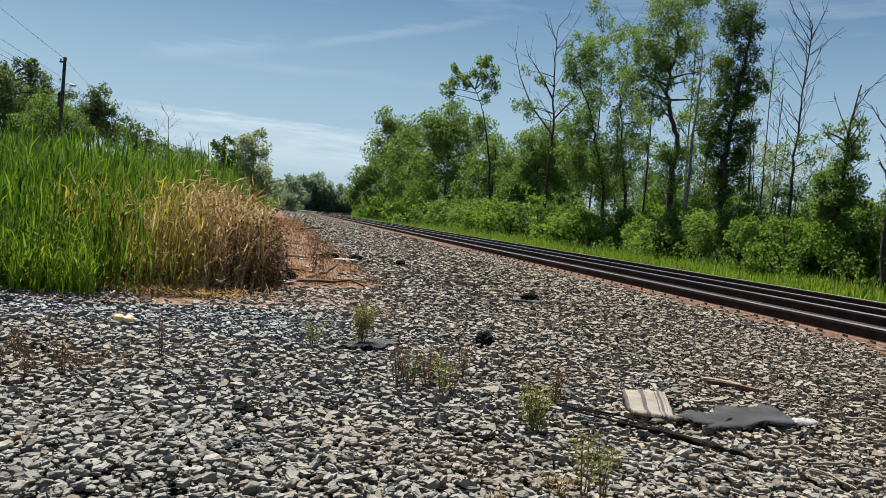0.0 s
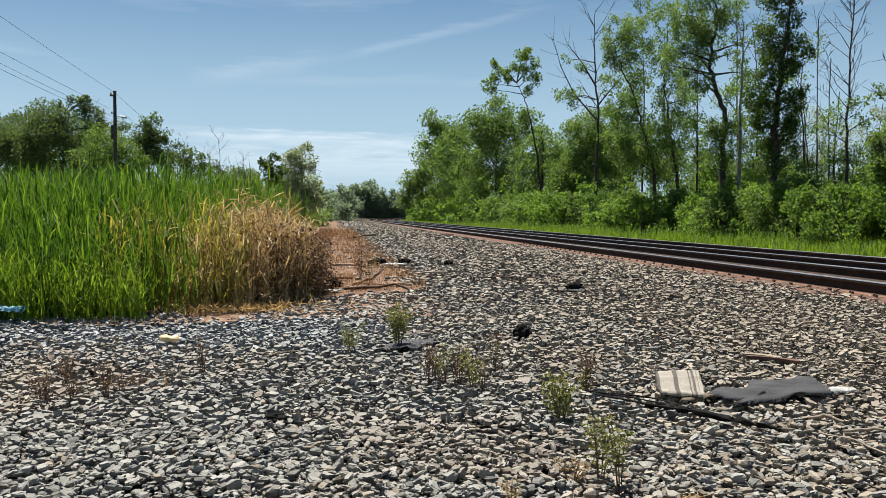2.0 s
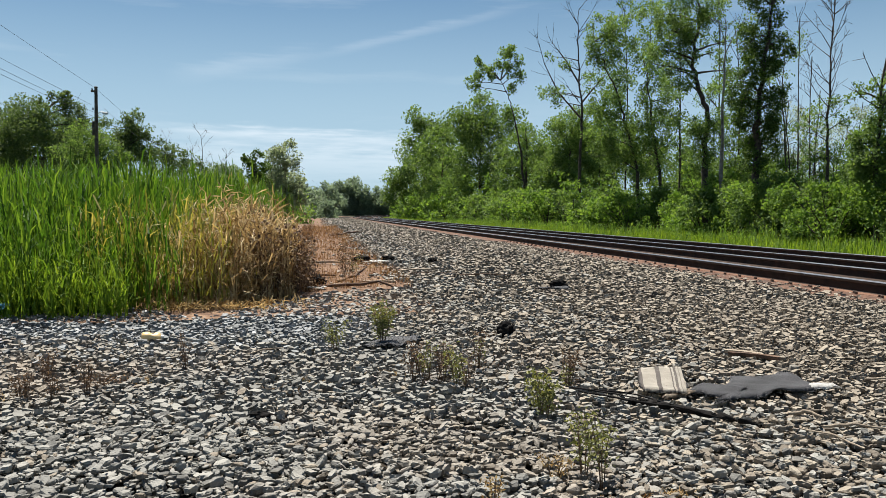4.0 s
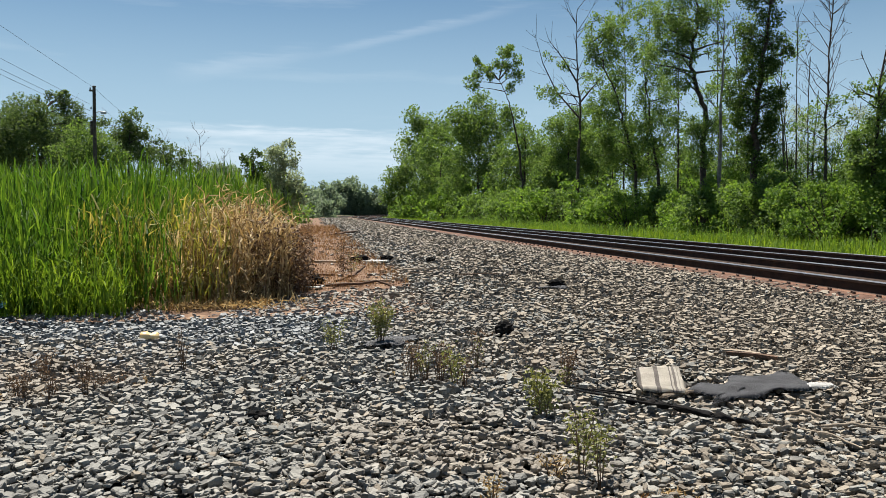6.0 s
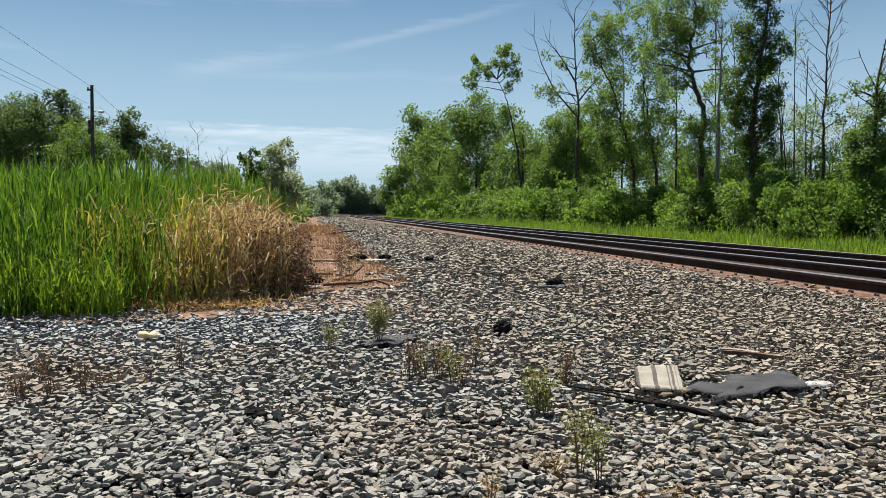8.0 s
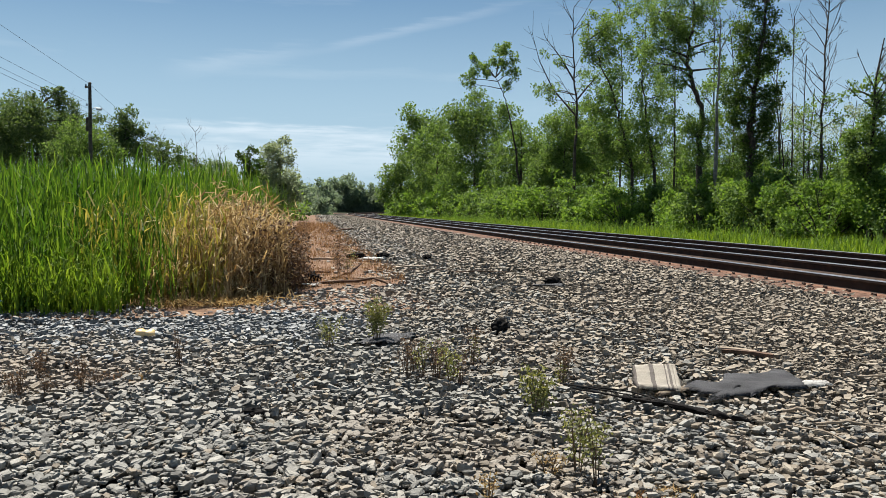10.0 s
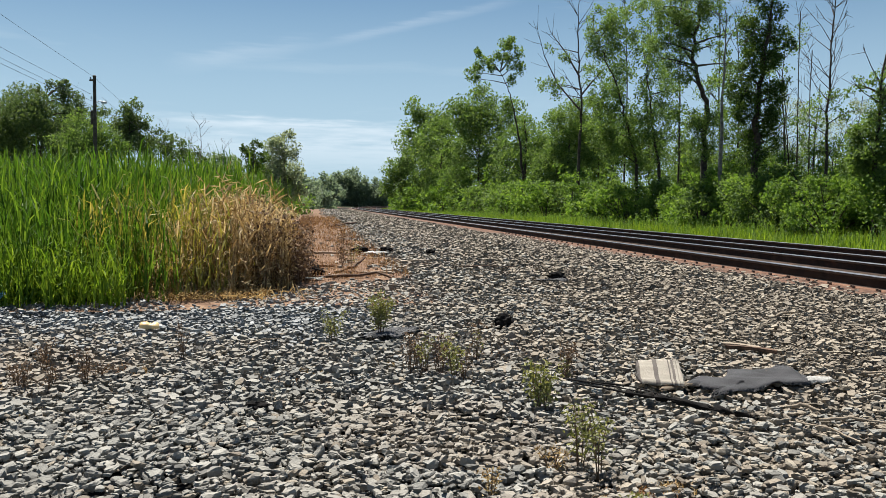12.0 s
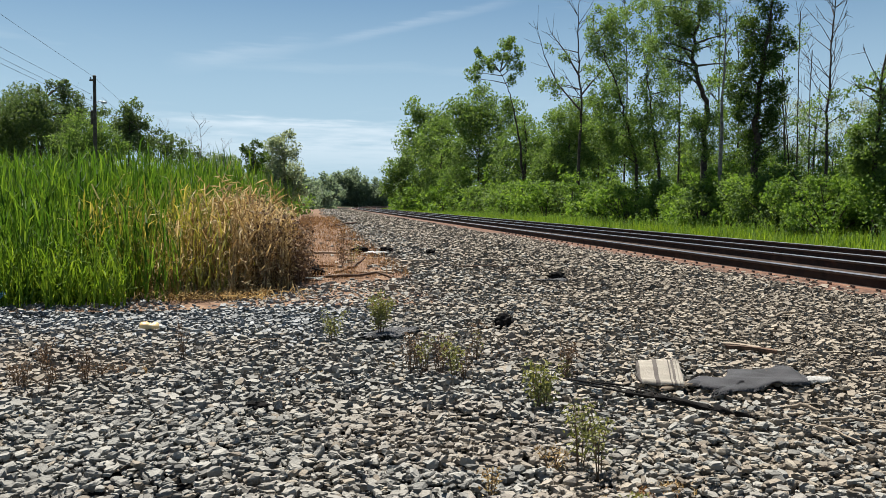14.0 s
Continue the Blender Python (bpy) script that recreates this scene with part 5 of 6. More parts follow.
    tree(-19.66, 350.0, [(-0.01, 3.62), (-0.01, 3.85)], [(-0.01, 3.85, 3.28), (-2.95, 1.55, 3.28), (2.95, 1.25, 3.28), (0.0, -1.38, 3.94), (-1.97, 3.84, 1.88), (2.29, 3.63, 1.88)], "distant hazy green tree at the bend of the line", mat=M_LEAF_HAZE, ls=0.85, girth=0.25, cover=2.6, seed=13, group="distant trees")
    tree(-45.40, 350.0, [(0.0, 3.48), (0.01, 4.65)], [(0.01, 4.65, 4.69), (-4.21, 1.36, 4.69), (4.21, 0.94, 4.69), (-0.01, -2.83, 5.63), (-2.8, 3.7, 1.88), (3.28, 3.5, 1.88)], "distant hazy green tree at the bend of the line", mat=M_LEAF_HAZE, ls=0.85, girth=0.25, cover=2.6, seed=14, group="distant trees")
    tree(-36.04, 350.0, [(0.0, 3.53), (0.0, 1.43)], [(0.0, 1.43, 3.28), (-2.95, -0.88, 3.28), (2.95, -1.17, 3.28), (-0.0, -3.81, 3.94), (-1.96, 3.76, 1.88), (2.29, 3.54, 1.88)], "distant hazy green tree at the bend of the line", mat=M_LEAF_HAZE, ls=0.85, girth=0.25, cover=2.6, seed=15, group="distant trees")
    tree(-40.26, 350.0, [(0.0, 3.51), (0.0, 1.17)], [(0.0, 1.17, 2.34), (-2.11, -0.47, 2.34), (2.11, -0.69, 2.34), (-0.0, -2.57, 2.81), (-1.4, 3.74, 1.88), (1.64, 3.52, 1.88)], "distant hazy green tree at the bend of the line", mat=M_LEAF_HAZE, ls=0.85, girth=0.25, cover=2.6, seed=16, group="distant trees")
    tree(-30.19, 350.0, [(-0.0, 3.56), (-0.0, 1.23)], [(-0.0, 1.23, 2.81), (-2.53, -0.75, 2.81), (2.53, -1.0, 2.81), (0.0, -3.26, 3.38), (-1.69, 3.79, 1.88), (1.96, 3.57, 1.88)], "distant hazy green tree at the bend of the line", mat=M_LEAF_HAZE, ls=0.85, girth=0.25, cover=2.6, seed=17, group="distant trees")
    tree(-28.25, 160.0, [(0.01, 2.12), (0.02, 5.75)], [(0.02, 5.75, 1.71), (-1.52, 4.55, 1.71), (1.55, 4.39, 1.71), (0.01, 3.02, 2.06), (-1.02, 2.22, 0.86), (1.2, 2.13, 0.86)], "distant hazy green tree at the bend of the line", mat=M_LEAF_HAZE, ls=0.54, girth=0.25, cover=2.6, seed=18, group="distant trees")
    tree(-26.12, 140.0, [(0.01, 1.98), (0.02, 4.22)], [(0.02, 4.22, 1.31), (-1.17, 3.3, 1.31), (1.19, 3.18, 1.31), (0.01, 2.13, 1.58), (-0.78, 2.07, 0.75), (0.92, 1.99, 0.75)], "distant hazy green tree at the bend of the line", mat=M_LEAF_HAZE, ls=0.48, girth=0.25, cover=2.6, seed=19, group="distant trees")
    for x, y, z, w, ls in ((-0.35, 130.0, 14.6, 4.0, 0.38), (8.8, 92.0, 10.6, 2.6, 0.28)):
        tree(x, y, [(0.0, z * 0.4), (0.2, z * 0.7), (0.0, z * 0.95)], [(0.0, z * 0.88, w * 0.5), (-0.5 * w, z * 0.74, w * 0.55), (0.6 * w, z * 0.70, w * 0.6), (-0.8 * w, z * 0.5, w * 0.7), (0.3 * w, z * 0.48, w * 0.75), (0.9 * w, z * 0.38, w * 0.65), (-0.4 * w, z * 0.25, w * 0.75), (0.5 * w, z * 0.2, w * 0.7)], "broad leafy tree in the dense woods behind the track", ls=ls, girth=0.25, cover=1.5, seed=33)
    for i, (x, y, z) in enumerate(((18.6, 46.0, 7.0), (20.6, 47.0, 6.2), (22.6, 46.0, 7.0))):
        tree(x, y, [(0.05, z * 0.4), (-0.1, z * 0.75), (0.1, z)], [(-0.5, z * 0.95, 0.7, 0.22), (0.5, z * 0.82, 0.9, 0.25), (-0.8, z * 0.7, 0.9, 0.22), (0.9, z * 0.6, 0.8, 0.2), (0.0, z * 0.5, 1.0, 0.25)], "slight grey-green sapling in the thin woods", mat=M_LEAF_GREY, ls=0.10, girth=0.07, twigs=10, seed=90 + i)
    rng = random.Random(4)
    s = -5.0
    while s < 300:
        step = 2.1 if s < 40 else 4.0 if s < 90 else 8.0
        big = 1.0 if s < 60 else 1.25 if s < 100 else 1.5
        for p, hh in ((18.2 if s > 25 else 17.7, 2.5), (20.0, 3.4)):
            x, y = plan(s + rng.uniform(-0.8, 0.8), p + rng.uniform(-0.7, 0.7))
            h = hh * rng.uniform(0.85, 1.2) * big
            bush(x, y, rng.uniform(1.5, 2.2) * big, h, rng.randint(0, 9999), M_BUSH if rng.random() < 0.7 else M_LEAF, ls=max(0.11, y * 0.0036), cover=1.4 if s < 32 else 1.15 if s < 60 else 0.75)
        x, y = plan(s, 22.6 + rng.uniform(-0.6, 0.6))
        bush(x, y, rng.uniform(1.9, 2.4) * big, rng.uniform(1.7, 2.2) * big, rng.randint(0, 9999), M_LEAF, ls=max(0.26, y * 0.005), cover=1.0)
        s += step
    # scrub along the reeds towards the bend
    s = 48.0
    while s < 300:
        x, y = plan(s, -3.2 - 0.02 * s + rng.uniform(-1.0, 1.0))
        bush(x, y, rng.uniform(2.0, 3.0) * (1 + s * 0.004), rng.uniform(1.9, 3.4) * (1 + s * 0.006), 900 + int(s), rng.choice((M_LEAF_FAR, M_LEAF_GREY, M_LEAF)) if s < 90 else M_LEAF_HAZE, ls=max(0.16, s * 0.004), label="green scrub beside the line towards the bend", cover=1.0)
        s += 6.0 + s * 0.04
    # woods closing the view at the bend
    for i in range(18):
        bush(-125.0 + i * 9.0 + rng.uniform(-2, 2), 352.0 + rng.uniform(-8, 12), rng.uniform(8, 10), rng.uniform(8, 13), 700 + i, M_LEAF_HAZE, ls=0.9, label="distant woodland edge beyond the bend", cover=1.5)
    for i in range(6):
        bush(-31.0 + i * 2.1 + rng.uniform(-0.4, 0.4), 93.0 + (i % 2) * 3.0, rng.uniform(2.2, 3.0), 7.4 - 0.35 * i + rng.uniform(-0.4, 0.4), 540 + i, M_LEAF_FAR if i % 2 else M_LEAF_HAZE, ls=0.34, label="grey-green scrub thinning out beyond the reeds", cover=0.8)
    for i, (x, y, z) in enumerate(((-29.6, 90.0, 8.8), (-27.4, 92.0, 8.2), (-23.2, 90.0, 7.2))):
        tree(x, y, [(0.1, z * 0.5), (-0.1, z * 0.8), (0.1, z)], [], "small bare dead tree beyond the reeds", girth=0.10, twigs=16, bark=M_SNAG, seed=70 + i, group="trees beyond the reeds")
    # low growth behind the reeds
    for i in range(17):
        x = -62.0 + i * 2.2 + rng.uniform(-0.6, 0.6)
        y = 78.0 + (i % 3) * 4.0 + i * 0.8
        bush(x, y, rng.uniform(3.0, 4.0), rng.uniform(6.0, 7.6) if i < 14 else rng.uniform(5.2, 6.4), 500 + i, M_LEAF_FAR, ls=0.36, label="low green scrub beyond the reed bed")

# ---- small things ----
M_POLE = surface("weathered_pole_wood", [(0.3, (0.035, 0.028, 0.022)), (0.7, (0.10, 0.085, 0.07))], rough=0.9, scale=4.0, bump=0.4)
M_WIRE = surface("dark_cable", [(0.3, (0.02, 0.02, 0.022)), (0.7, (0.04, 0.04, 0.045))], rough=0.6, bump=0.0)
M_GALV = surface("galvanised_steel", [(0.3, (0.28, 0.29, 0.30)), (0.7, (0.45, 0.46, 0.47))], rough=0.5, metal=0.8, bump=0.1)
M_YELLOW = surface("yellow_plastic", [(0.3, (0.70, 0.44, 0.17)), (0.6, (0.80, 0.58, 0.29)), (0.85, (0.85, 0.76, 0.56))], rough=0.4, scale=9.0, bump=0.15, bump_scale=30)
M_BLACK = surface("charred_wood", [(0.3, (0.006, 0.006, 0.006)), (0.7, (0.02, 0.018, 0.017))], rough=0.95, scale=10.0, bump=0.8, bump_scale=40, spec=0.08)
M_TARP = surface("faded_black_cloth", [(0.3, (0.07, 0.07, 0.074)), (0.6, (0.11, 0.11, 0.116)), (0.85, (0.155, 0.155, 0.16))], rough=0.9, scale=6.0, bump=0.4, bump_scale=200)
M_MAT = surface("grey_rubber_mat", [(0.3, (0.075, 0.075, 0.078)), (0.7, (0.14, 0.14, 0.145))], rough=0.85, scale=7.0, bump=0.4, bump_scale=90)
M_PALE = surface("bleached_wood", [(0.3, (0.16, 0.125, 0.09)), (0.6, (0.32, 0.26, 0.195)), (0.85, (0.50, 0.44, 0.35))], rough=0.9, scale=9.0, bump=0.6, bump_scale=60)
M_BROWN = surface("brown_wood", [(0.3, (0.045, 0.026, 0.016)), (0.7, (0.14, 0.08, 0.05))], rough=0.9, scale=9.0, bump=0.6, bump_scale=60)
M_WHITE = surface("dirty_white_plastic", [(0.3, (0.45, 0.44, 0.41)), (0.7, (0.72, 0.71, 0.68))], rough=0.6, scale=12.0, bump=0.3)
M_BLUE = surface("pale_blue_plastic", [(0.3, (0.14, 0.36, 0.50)), (0.7, (0.32, 0.58, 0.70))], rough=0.5, scale=9.0, bump=0.3, translucent=0.2, trans_gain=(1, 1, 1))
M_STRAW = surface("dry_straw", [(0.1, (0.22, 0.13, 0.05)), (0.5, (0.36, 0.25, 0.11)), (0.9, (0.55, 0.43, 0.24))], rough=0.8, scale=3.0, rand="island", rand_amt=0.7, bump=0.0, translucent=0.25, trans_gain=(1.1, 1.0, 0.7))


def striped_cloth():
    """Off-white woven cloth with dark grey-brown bands across its length."""
    m = surface("striped_cloth", [(0.3, (0.40, 0.365, 0.31)), (0.7, (0.53, 0.49, 0.42))], rough=0.95, scale=10.0, bump=0.3, bump_scale=250)
    n, l = m.node_tree.nodes, m.node_tree.links
    b = n["Principled BSDF"]
    base = b.inputs["Base Color"].links[0].from_socket
    tc, sx = n.new("ShaderNodeTexCoord"), n.new("ShaderNodeSeparateXYZ")
    l.new(tc.outputs["UV"], sx.inputs[0])
    r = n.new("ShaderNodeValToRGB")
    r.color_ramp.interpolation = "CONSTANT"
    els = r.color_ramp.elements
    for k in range(9):
        els.new(0.5)
    for e, (q, c) in zip(els, ((0.0, 1), (0.06, 0), (0.36, 1), (0.46, 0), (0.70, 1), (0.73, 0), (0.77, 1), (0.83, 0), (0.88, 0.6), (0.90, 0), (0.95, 0))):
        e.position, e.color = q, (c, c, c, 1)
    l.new(sx.outputs["X"], r.inputs["Fac"])
    mx = n.new("ShaderNodeMix")
    mx.data_type = "RGBA"
    mx.inputs["B"].default_value = (0.17, 0.15, 0.135, 1)
    l.new(r.outputs["Color"], mx.inputs["Factor"])
    l.new(base, mx.inputs["A"])
    l.new(mx.outputs["Result"], b.inputs["Base Color"])
    return m


def sheet_mesh(name, corners, mat, nu=22, nv=16, z=0.05, amp=0.02, seed=0, ragged=0.03, thick=0.004, freq=5.0):
    """A limp sheet between four ground corners (near left, near right, far right, far left), folded over the stones."""
    a, b, c, d = [Vector((x, y, 0)) for x, y in corners]
    bm = bmesh.new()
    uv = bm.loops.layers.uv.new("UVMap")
    g, par = [], {}
    for i in range(nu + 1):
        row = []
        for j in range(nv + 1):
            u, w = i / nu, j / nv
            edge = noise.noise(Vector((u * 4 + seed, w * 4, seed * 3.1))) * ragged
            q = a.lerp(b, u).lerp(d.lerp(c, u), w)
            q += (b - a).normalized() * (edge if i in (0, nu) else 0) + (d - a).normalized() * (edge * 1.4 if j in (0, nv) else 0)
            h = noise.noise(Vector((q.x * freq, q.y * freq, seed))) * amp + noise.noise(Vector((q.x * freq * 3, q.y * freq * 3, seed + 5))) * amp * 0.35
            drop = 0.35 * z if i in (0, nu) or j in (0, nv) else 0.0
            vtx = bm.verts.new((q.x, q.y, z + h - drop))
            par[vtx] = (u, w)
            row.append(vtx)
        g.append(row)
    for i in range(nu):
        for j in range(nv):
            f = bm.faces.new((g[i][j], g[i + 1][j], g[i + 1][j + 1], g[i][j + 1]))
            f.smooth = True
            for lp in f.loops:
                lp[uv].uv = par[lp.vert]
    bmesh.ops.solidify(bm, geom=bm.faces[:], thickness=thick)
    me = bpy.data.meshes.new(name)
    bm.to_mesh(me)
    bm.free()
    me.materials.append(mat)
    return me


def lump_mesh(name, size, mat, seed, squash=0.7, rough=0.45):
    bm = bmesh.new()
    bmesh.ops.create_icosphere(bm, subdivisions=3, radius=0.5)
    for v in bm.verts:
        q = v.co.normalized()
        k = 1 + rough * noise.noise(q * 2.2 + Vector((seed, 0, 0))) + rough * 0.6 * noise.noise(q * 5.5 + Vector((0, seed, 0)))
        v.co = Vector((q.x * size[0], q.y * size[1], q.z * size[2] * squash)) * 0.5 * k
    me = bpy.data.meshes.new(name)
    bm.to_mesh(me)
    bm.free()
    me.materials.append(mat)
    return me


def stick_mesh(name, pts, r, mat, sides=6, seed=0):
    rng = np.random.RandomState(seed)
    path = []
    for i in range(len(pts) - 1):
        for k in range(4):
            q = Vector(pts[i]).lerp(Vector(pts[i + 1]), k / 4)
            path.append(q + Vector(rng.normal(0, r * 0.22, 3).tolist()))
    path.append(Vector(pts[-1]))
    n = len(path)
    v, f = tube(path, [r * rng.uniform(0.75, 1.15) * (1 - 0.5 * (i / n) ** 3) for i in range(n)], sides)
    return mesh_from(name, v, f, mat, smooth=True)


def board_mesh(name, length, width, thick, mat, seed=0):
    """A split board with broken ends and a slight warp."""
    rng = random.Random(seed)
    bm = bmesh.new()
    n, rows = 8, []
    for i in range(n + 1):
        u = i / n
        x = (u - 0.5) * length
        w = width * 0.5 * (1 - 0.25 * rng.random()) * (0.6 if i in (0, n) else 1)
        z = thick + 0.02 * math.sin(u * 3.1) * length
        rows.append([bm.verts.new(q) for q in ((x + rng.uniform(-0.02, 0.02) * length, -w, z - thick), (x + rng.uniform(-0.03, 0.03) * length, w, z - thick), (x, w, z), (x, -w, z))])
    for i in range(n):
        for k in range(4):
            m = (k + 1) % 4
            bm.faces.new((rows[i][k], rows[i][m], rows[i + 1][m], rows[i + 1][k]))
    bm.faces.new(rows[0][::-1])
    bm.faces.new(rows[-1])
    bmesh.ops.recalc_face_normals(bm, faces=bm.faces[:])
    me = bpy.data.meshes.new(name)
    bm.to_mesh(me)
    bm.free()
    me.materials.append(mat)
    return me


def weed(x, y, h, spread, n_stems, leaf, mat, label, seed, leaf_n=60, low=0.25, stem_mat=None):
    """A weed rooted between the stones: thin stems and small leaves."""
    rng = np.random.RandomState(seed)
    t = thing("weed", Matrix.Translation((x, y, 0)), label, "weed", "weeds on the ballast")
    pieces, pts = [], []
    for k in range(n_stems):
        a = rng.uniform(0, 6.28)
        hk = h * rng.uniform(0.65, 1.0) if k else h
        r0, r1 = spread * 0.15 * rng.rand(), spread * 0.62 * rng.uniform(0.1, 1.0)
        q = [Vector((r0 * math.cos(a), r0 * math.sin(a), -0.03)), Vector(((r0 + r1) * 0.45 * math.cos(a), (r0 + r1) * 0.45 * math.sin(a), hk * 0.5)),
             Vector((r1 * math.cos(a) + rng.normal(0, 0.01), r1 * math.sin(a), hk))]
        pieces.append(tube(q, [0.0032, 0.0024, 0.001], 5))
        for j in range(int((3.0 if mat == M_WEED_DRY else 2.8) * leaf_n / n_stems)):
            u = low + (1.0 - low) * rng.rand() ** 0.8
            c = q[0].lerp(q[1], u * 2) if u < 0.5 else q[1].lerp(q[2], u * 2 - 1)
            o = leaf * rng.uniform(0.2, 1.7)
            b = rng.uniform(0, 6.28)
            pts.append((c.x + o * math.cos(b), c.y + o * math.sin(b), c.z + rng.normal(0, leaf * 0.3)))
    for v, f in pieces:
        part("stem", mesh_from("stem", v, f, stem_mat or M_WEED_DRY, smooth=True), parent=t)
    lv, lf = leaves(rng, np.array(pts), leaf * 0.72, up=0.3, stretch=0.42)
    part("foliage", mesh_from("foliage", lv, lf, mat), parent=t)
    return t


def tuft(x, y, r, h, n, mat, label, seed, z=0.0):
    rng = np.random.RandomState(seed)
    a, q = rng.uniform(0, 6.28, n), np.abs(rng.normal(0, 0.5, n)) * r
    base = np.stack([q * np.cos(a), q * np.sin(a), np.full(n, -0.02)], -1)
    v, f = blades(rng, base, h * rng.uniform(0.4, 1.1, n), rng.uniform(0.3, 1.3, n), np.full(n, 0.006), droop=0.6)
    ob = new("dry_grass_tuft", mesh_from("dry_grass_tuft", v, f, mat))
    ob.location = (x, y, z)
    return tagged(ob, label, "grass tuft", kind="stuff")


def loose(name, me, x, y, z, turn, label, category, group="", tip=0.0):
    ob = new(name, me)
    ob.matrix_world = pose(x, y, z, tip, 0, turn)
    return tagged(ob, label, category, group)


def yellow_jug():
    """A crushed plastic jug lying on its side: dented body, neck and cap."""
    t = thing("plastic_jug", pose(-2.40, 6.88, 0.035, 0, 4, 12), "crushed yellow plastic jug lying on the ballast", "jug")
    prof = [(-0.098, 0.0), (-0.097, 0.030), (-0.085, 0.046), (-0.03, 0.050), (-0.008, 0.034), (0.012, 0.032), (0.035, 0.044), (0.07, 0.045), (0.088, 0.030), (0.095, 0.018), (0.096, 0.0)]
    bm = bmesh.new()
    rings = []
    for x, r in [(0.8 * a, 0.84 * b) for a, b in prof]:
        rings.append([bm.verts.new((x, r * math.cos(w) * 1.1, r * math.sin(w) * 0.9 + 0.008 * noise.noise(Vector((x * 30, w, 1))))) for w in [2 * math.pi * k / 20 for k in range(20)]])
    for a, b in zip(rings, rings[1:]):
        for k in range(20):
            f = bm.faces.new((a[k], a[(k + 1) % 20], b[(k + 1) % 20], b[k]))
            f.smooth = True
    bmesh.ops.remove_doubles(bm, verts=bm.verts[:], dist=0.0005)
    bmesh.ops.recalc_face_normals(bm, faces=bm.faces[:])
    body = part("body", bm, M_YELLOW, t)
    bm = bmesh.new()
    bmesh.ops.create_cone(bm, cap_ends=True, segments=16, radius1=0.017, radius2=0.015, depth=0.022)
    bmesh.ops.rotate(bm, cent=(0, 0, 0), matrix=Matrix.Rotation(math.pi / 2, 3, "Y"), verts=bm.verts)
    bmesh.ops.translate(bm, vec=(0.083, 0, 0.002), verts=bm.verts)
    part("cap", bm, M_WHITE, body, "dirty white cap")


def utility_pole(x, y, h, lamp):
    t = thing("utility_pole", Matrix.Translation((x, y, -0.1)), "dark wooden utility pole with a small bracket" if lamp else "dark wooden utility pole carrying wires", "utility pole", "utility poles")
    v, f = tube([(0, 0, 0), (0.02, 0, h * 0.5), (0.05, 0, h)], [0.15, 0.125, 0.095], 12)
    part("pole", mesh_from("pole", v, f, M_POLE, smooth=True), parent=t)
    cap = part("cap", lump_mesh("cap", (0.24, 0.24, 0.2), M_POLE, 2, 0.6, 0.1), parent=t)
    cap.location = (0.05, 0, h)
    part("crossarm", box_mesh("crossarm", 0.36, 0.09, 0.11, M_POLE, 0.01), parent=t).location = (-0.08, 0, h - 0.25)
    for dx, dz in ((-0.2, h - 0.13), (-0.16, h - 1.35)):
        bm = bmesh.new()
        bmesh.ops.create_cone(bm, cap_ends=True, segments=10, radius1=0.06, radius2=0.035, depth=0.14)
        part("insulator", bm, M_GALV, t).location = (dx, 0, dz)
    if lamp:
        v, f = tube([(0.08, 0, h - 1.7), (0.35, 0, h - 1.55), (0.62, 0, h - 1.58)], [0.03, 0.028, 0.026], 6)
        bracket = part("bracket", mesh_from("bracket", v, f, M_GALV, smooth=True), parent=t)
        part("splice_box", box_mesh("splice_box", 0.34, 0.16, 0.14, M_GALV, 0.02), parent=bracket).location = (0.62, 0, h - 1.65)
        part("sleeve", box_mesh("sleeve", 0.16, 0.14, 0.9, M_POLE, 0.02), parent=t).location = (-0.14, 0, h - 2.6)
    return t


def wire(a, b, sag, label):
    pts = []
    for k in range(25):
        u = k / 24
        q = Vector(a).lerp(Vector(b), u)
        q.z -= sag * 4 * u * (1 - u)
        pts.append(q)
    v, f = tube(pts, [0.009] * 25, 5)
    ob = new("overhead_wire", mesh_from("overhead_wire", v, f, M_WIRE, smooth=True))
    return tagged(ob, label, "wire", "overhead wires")


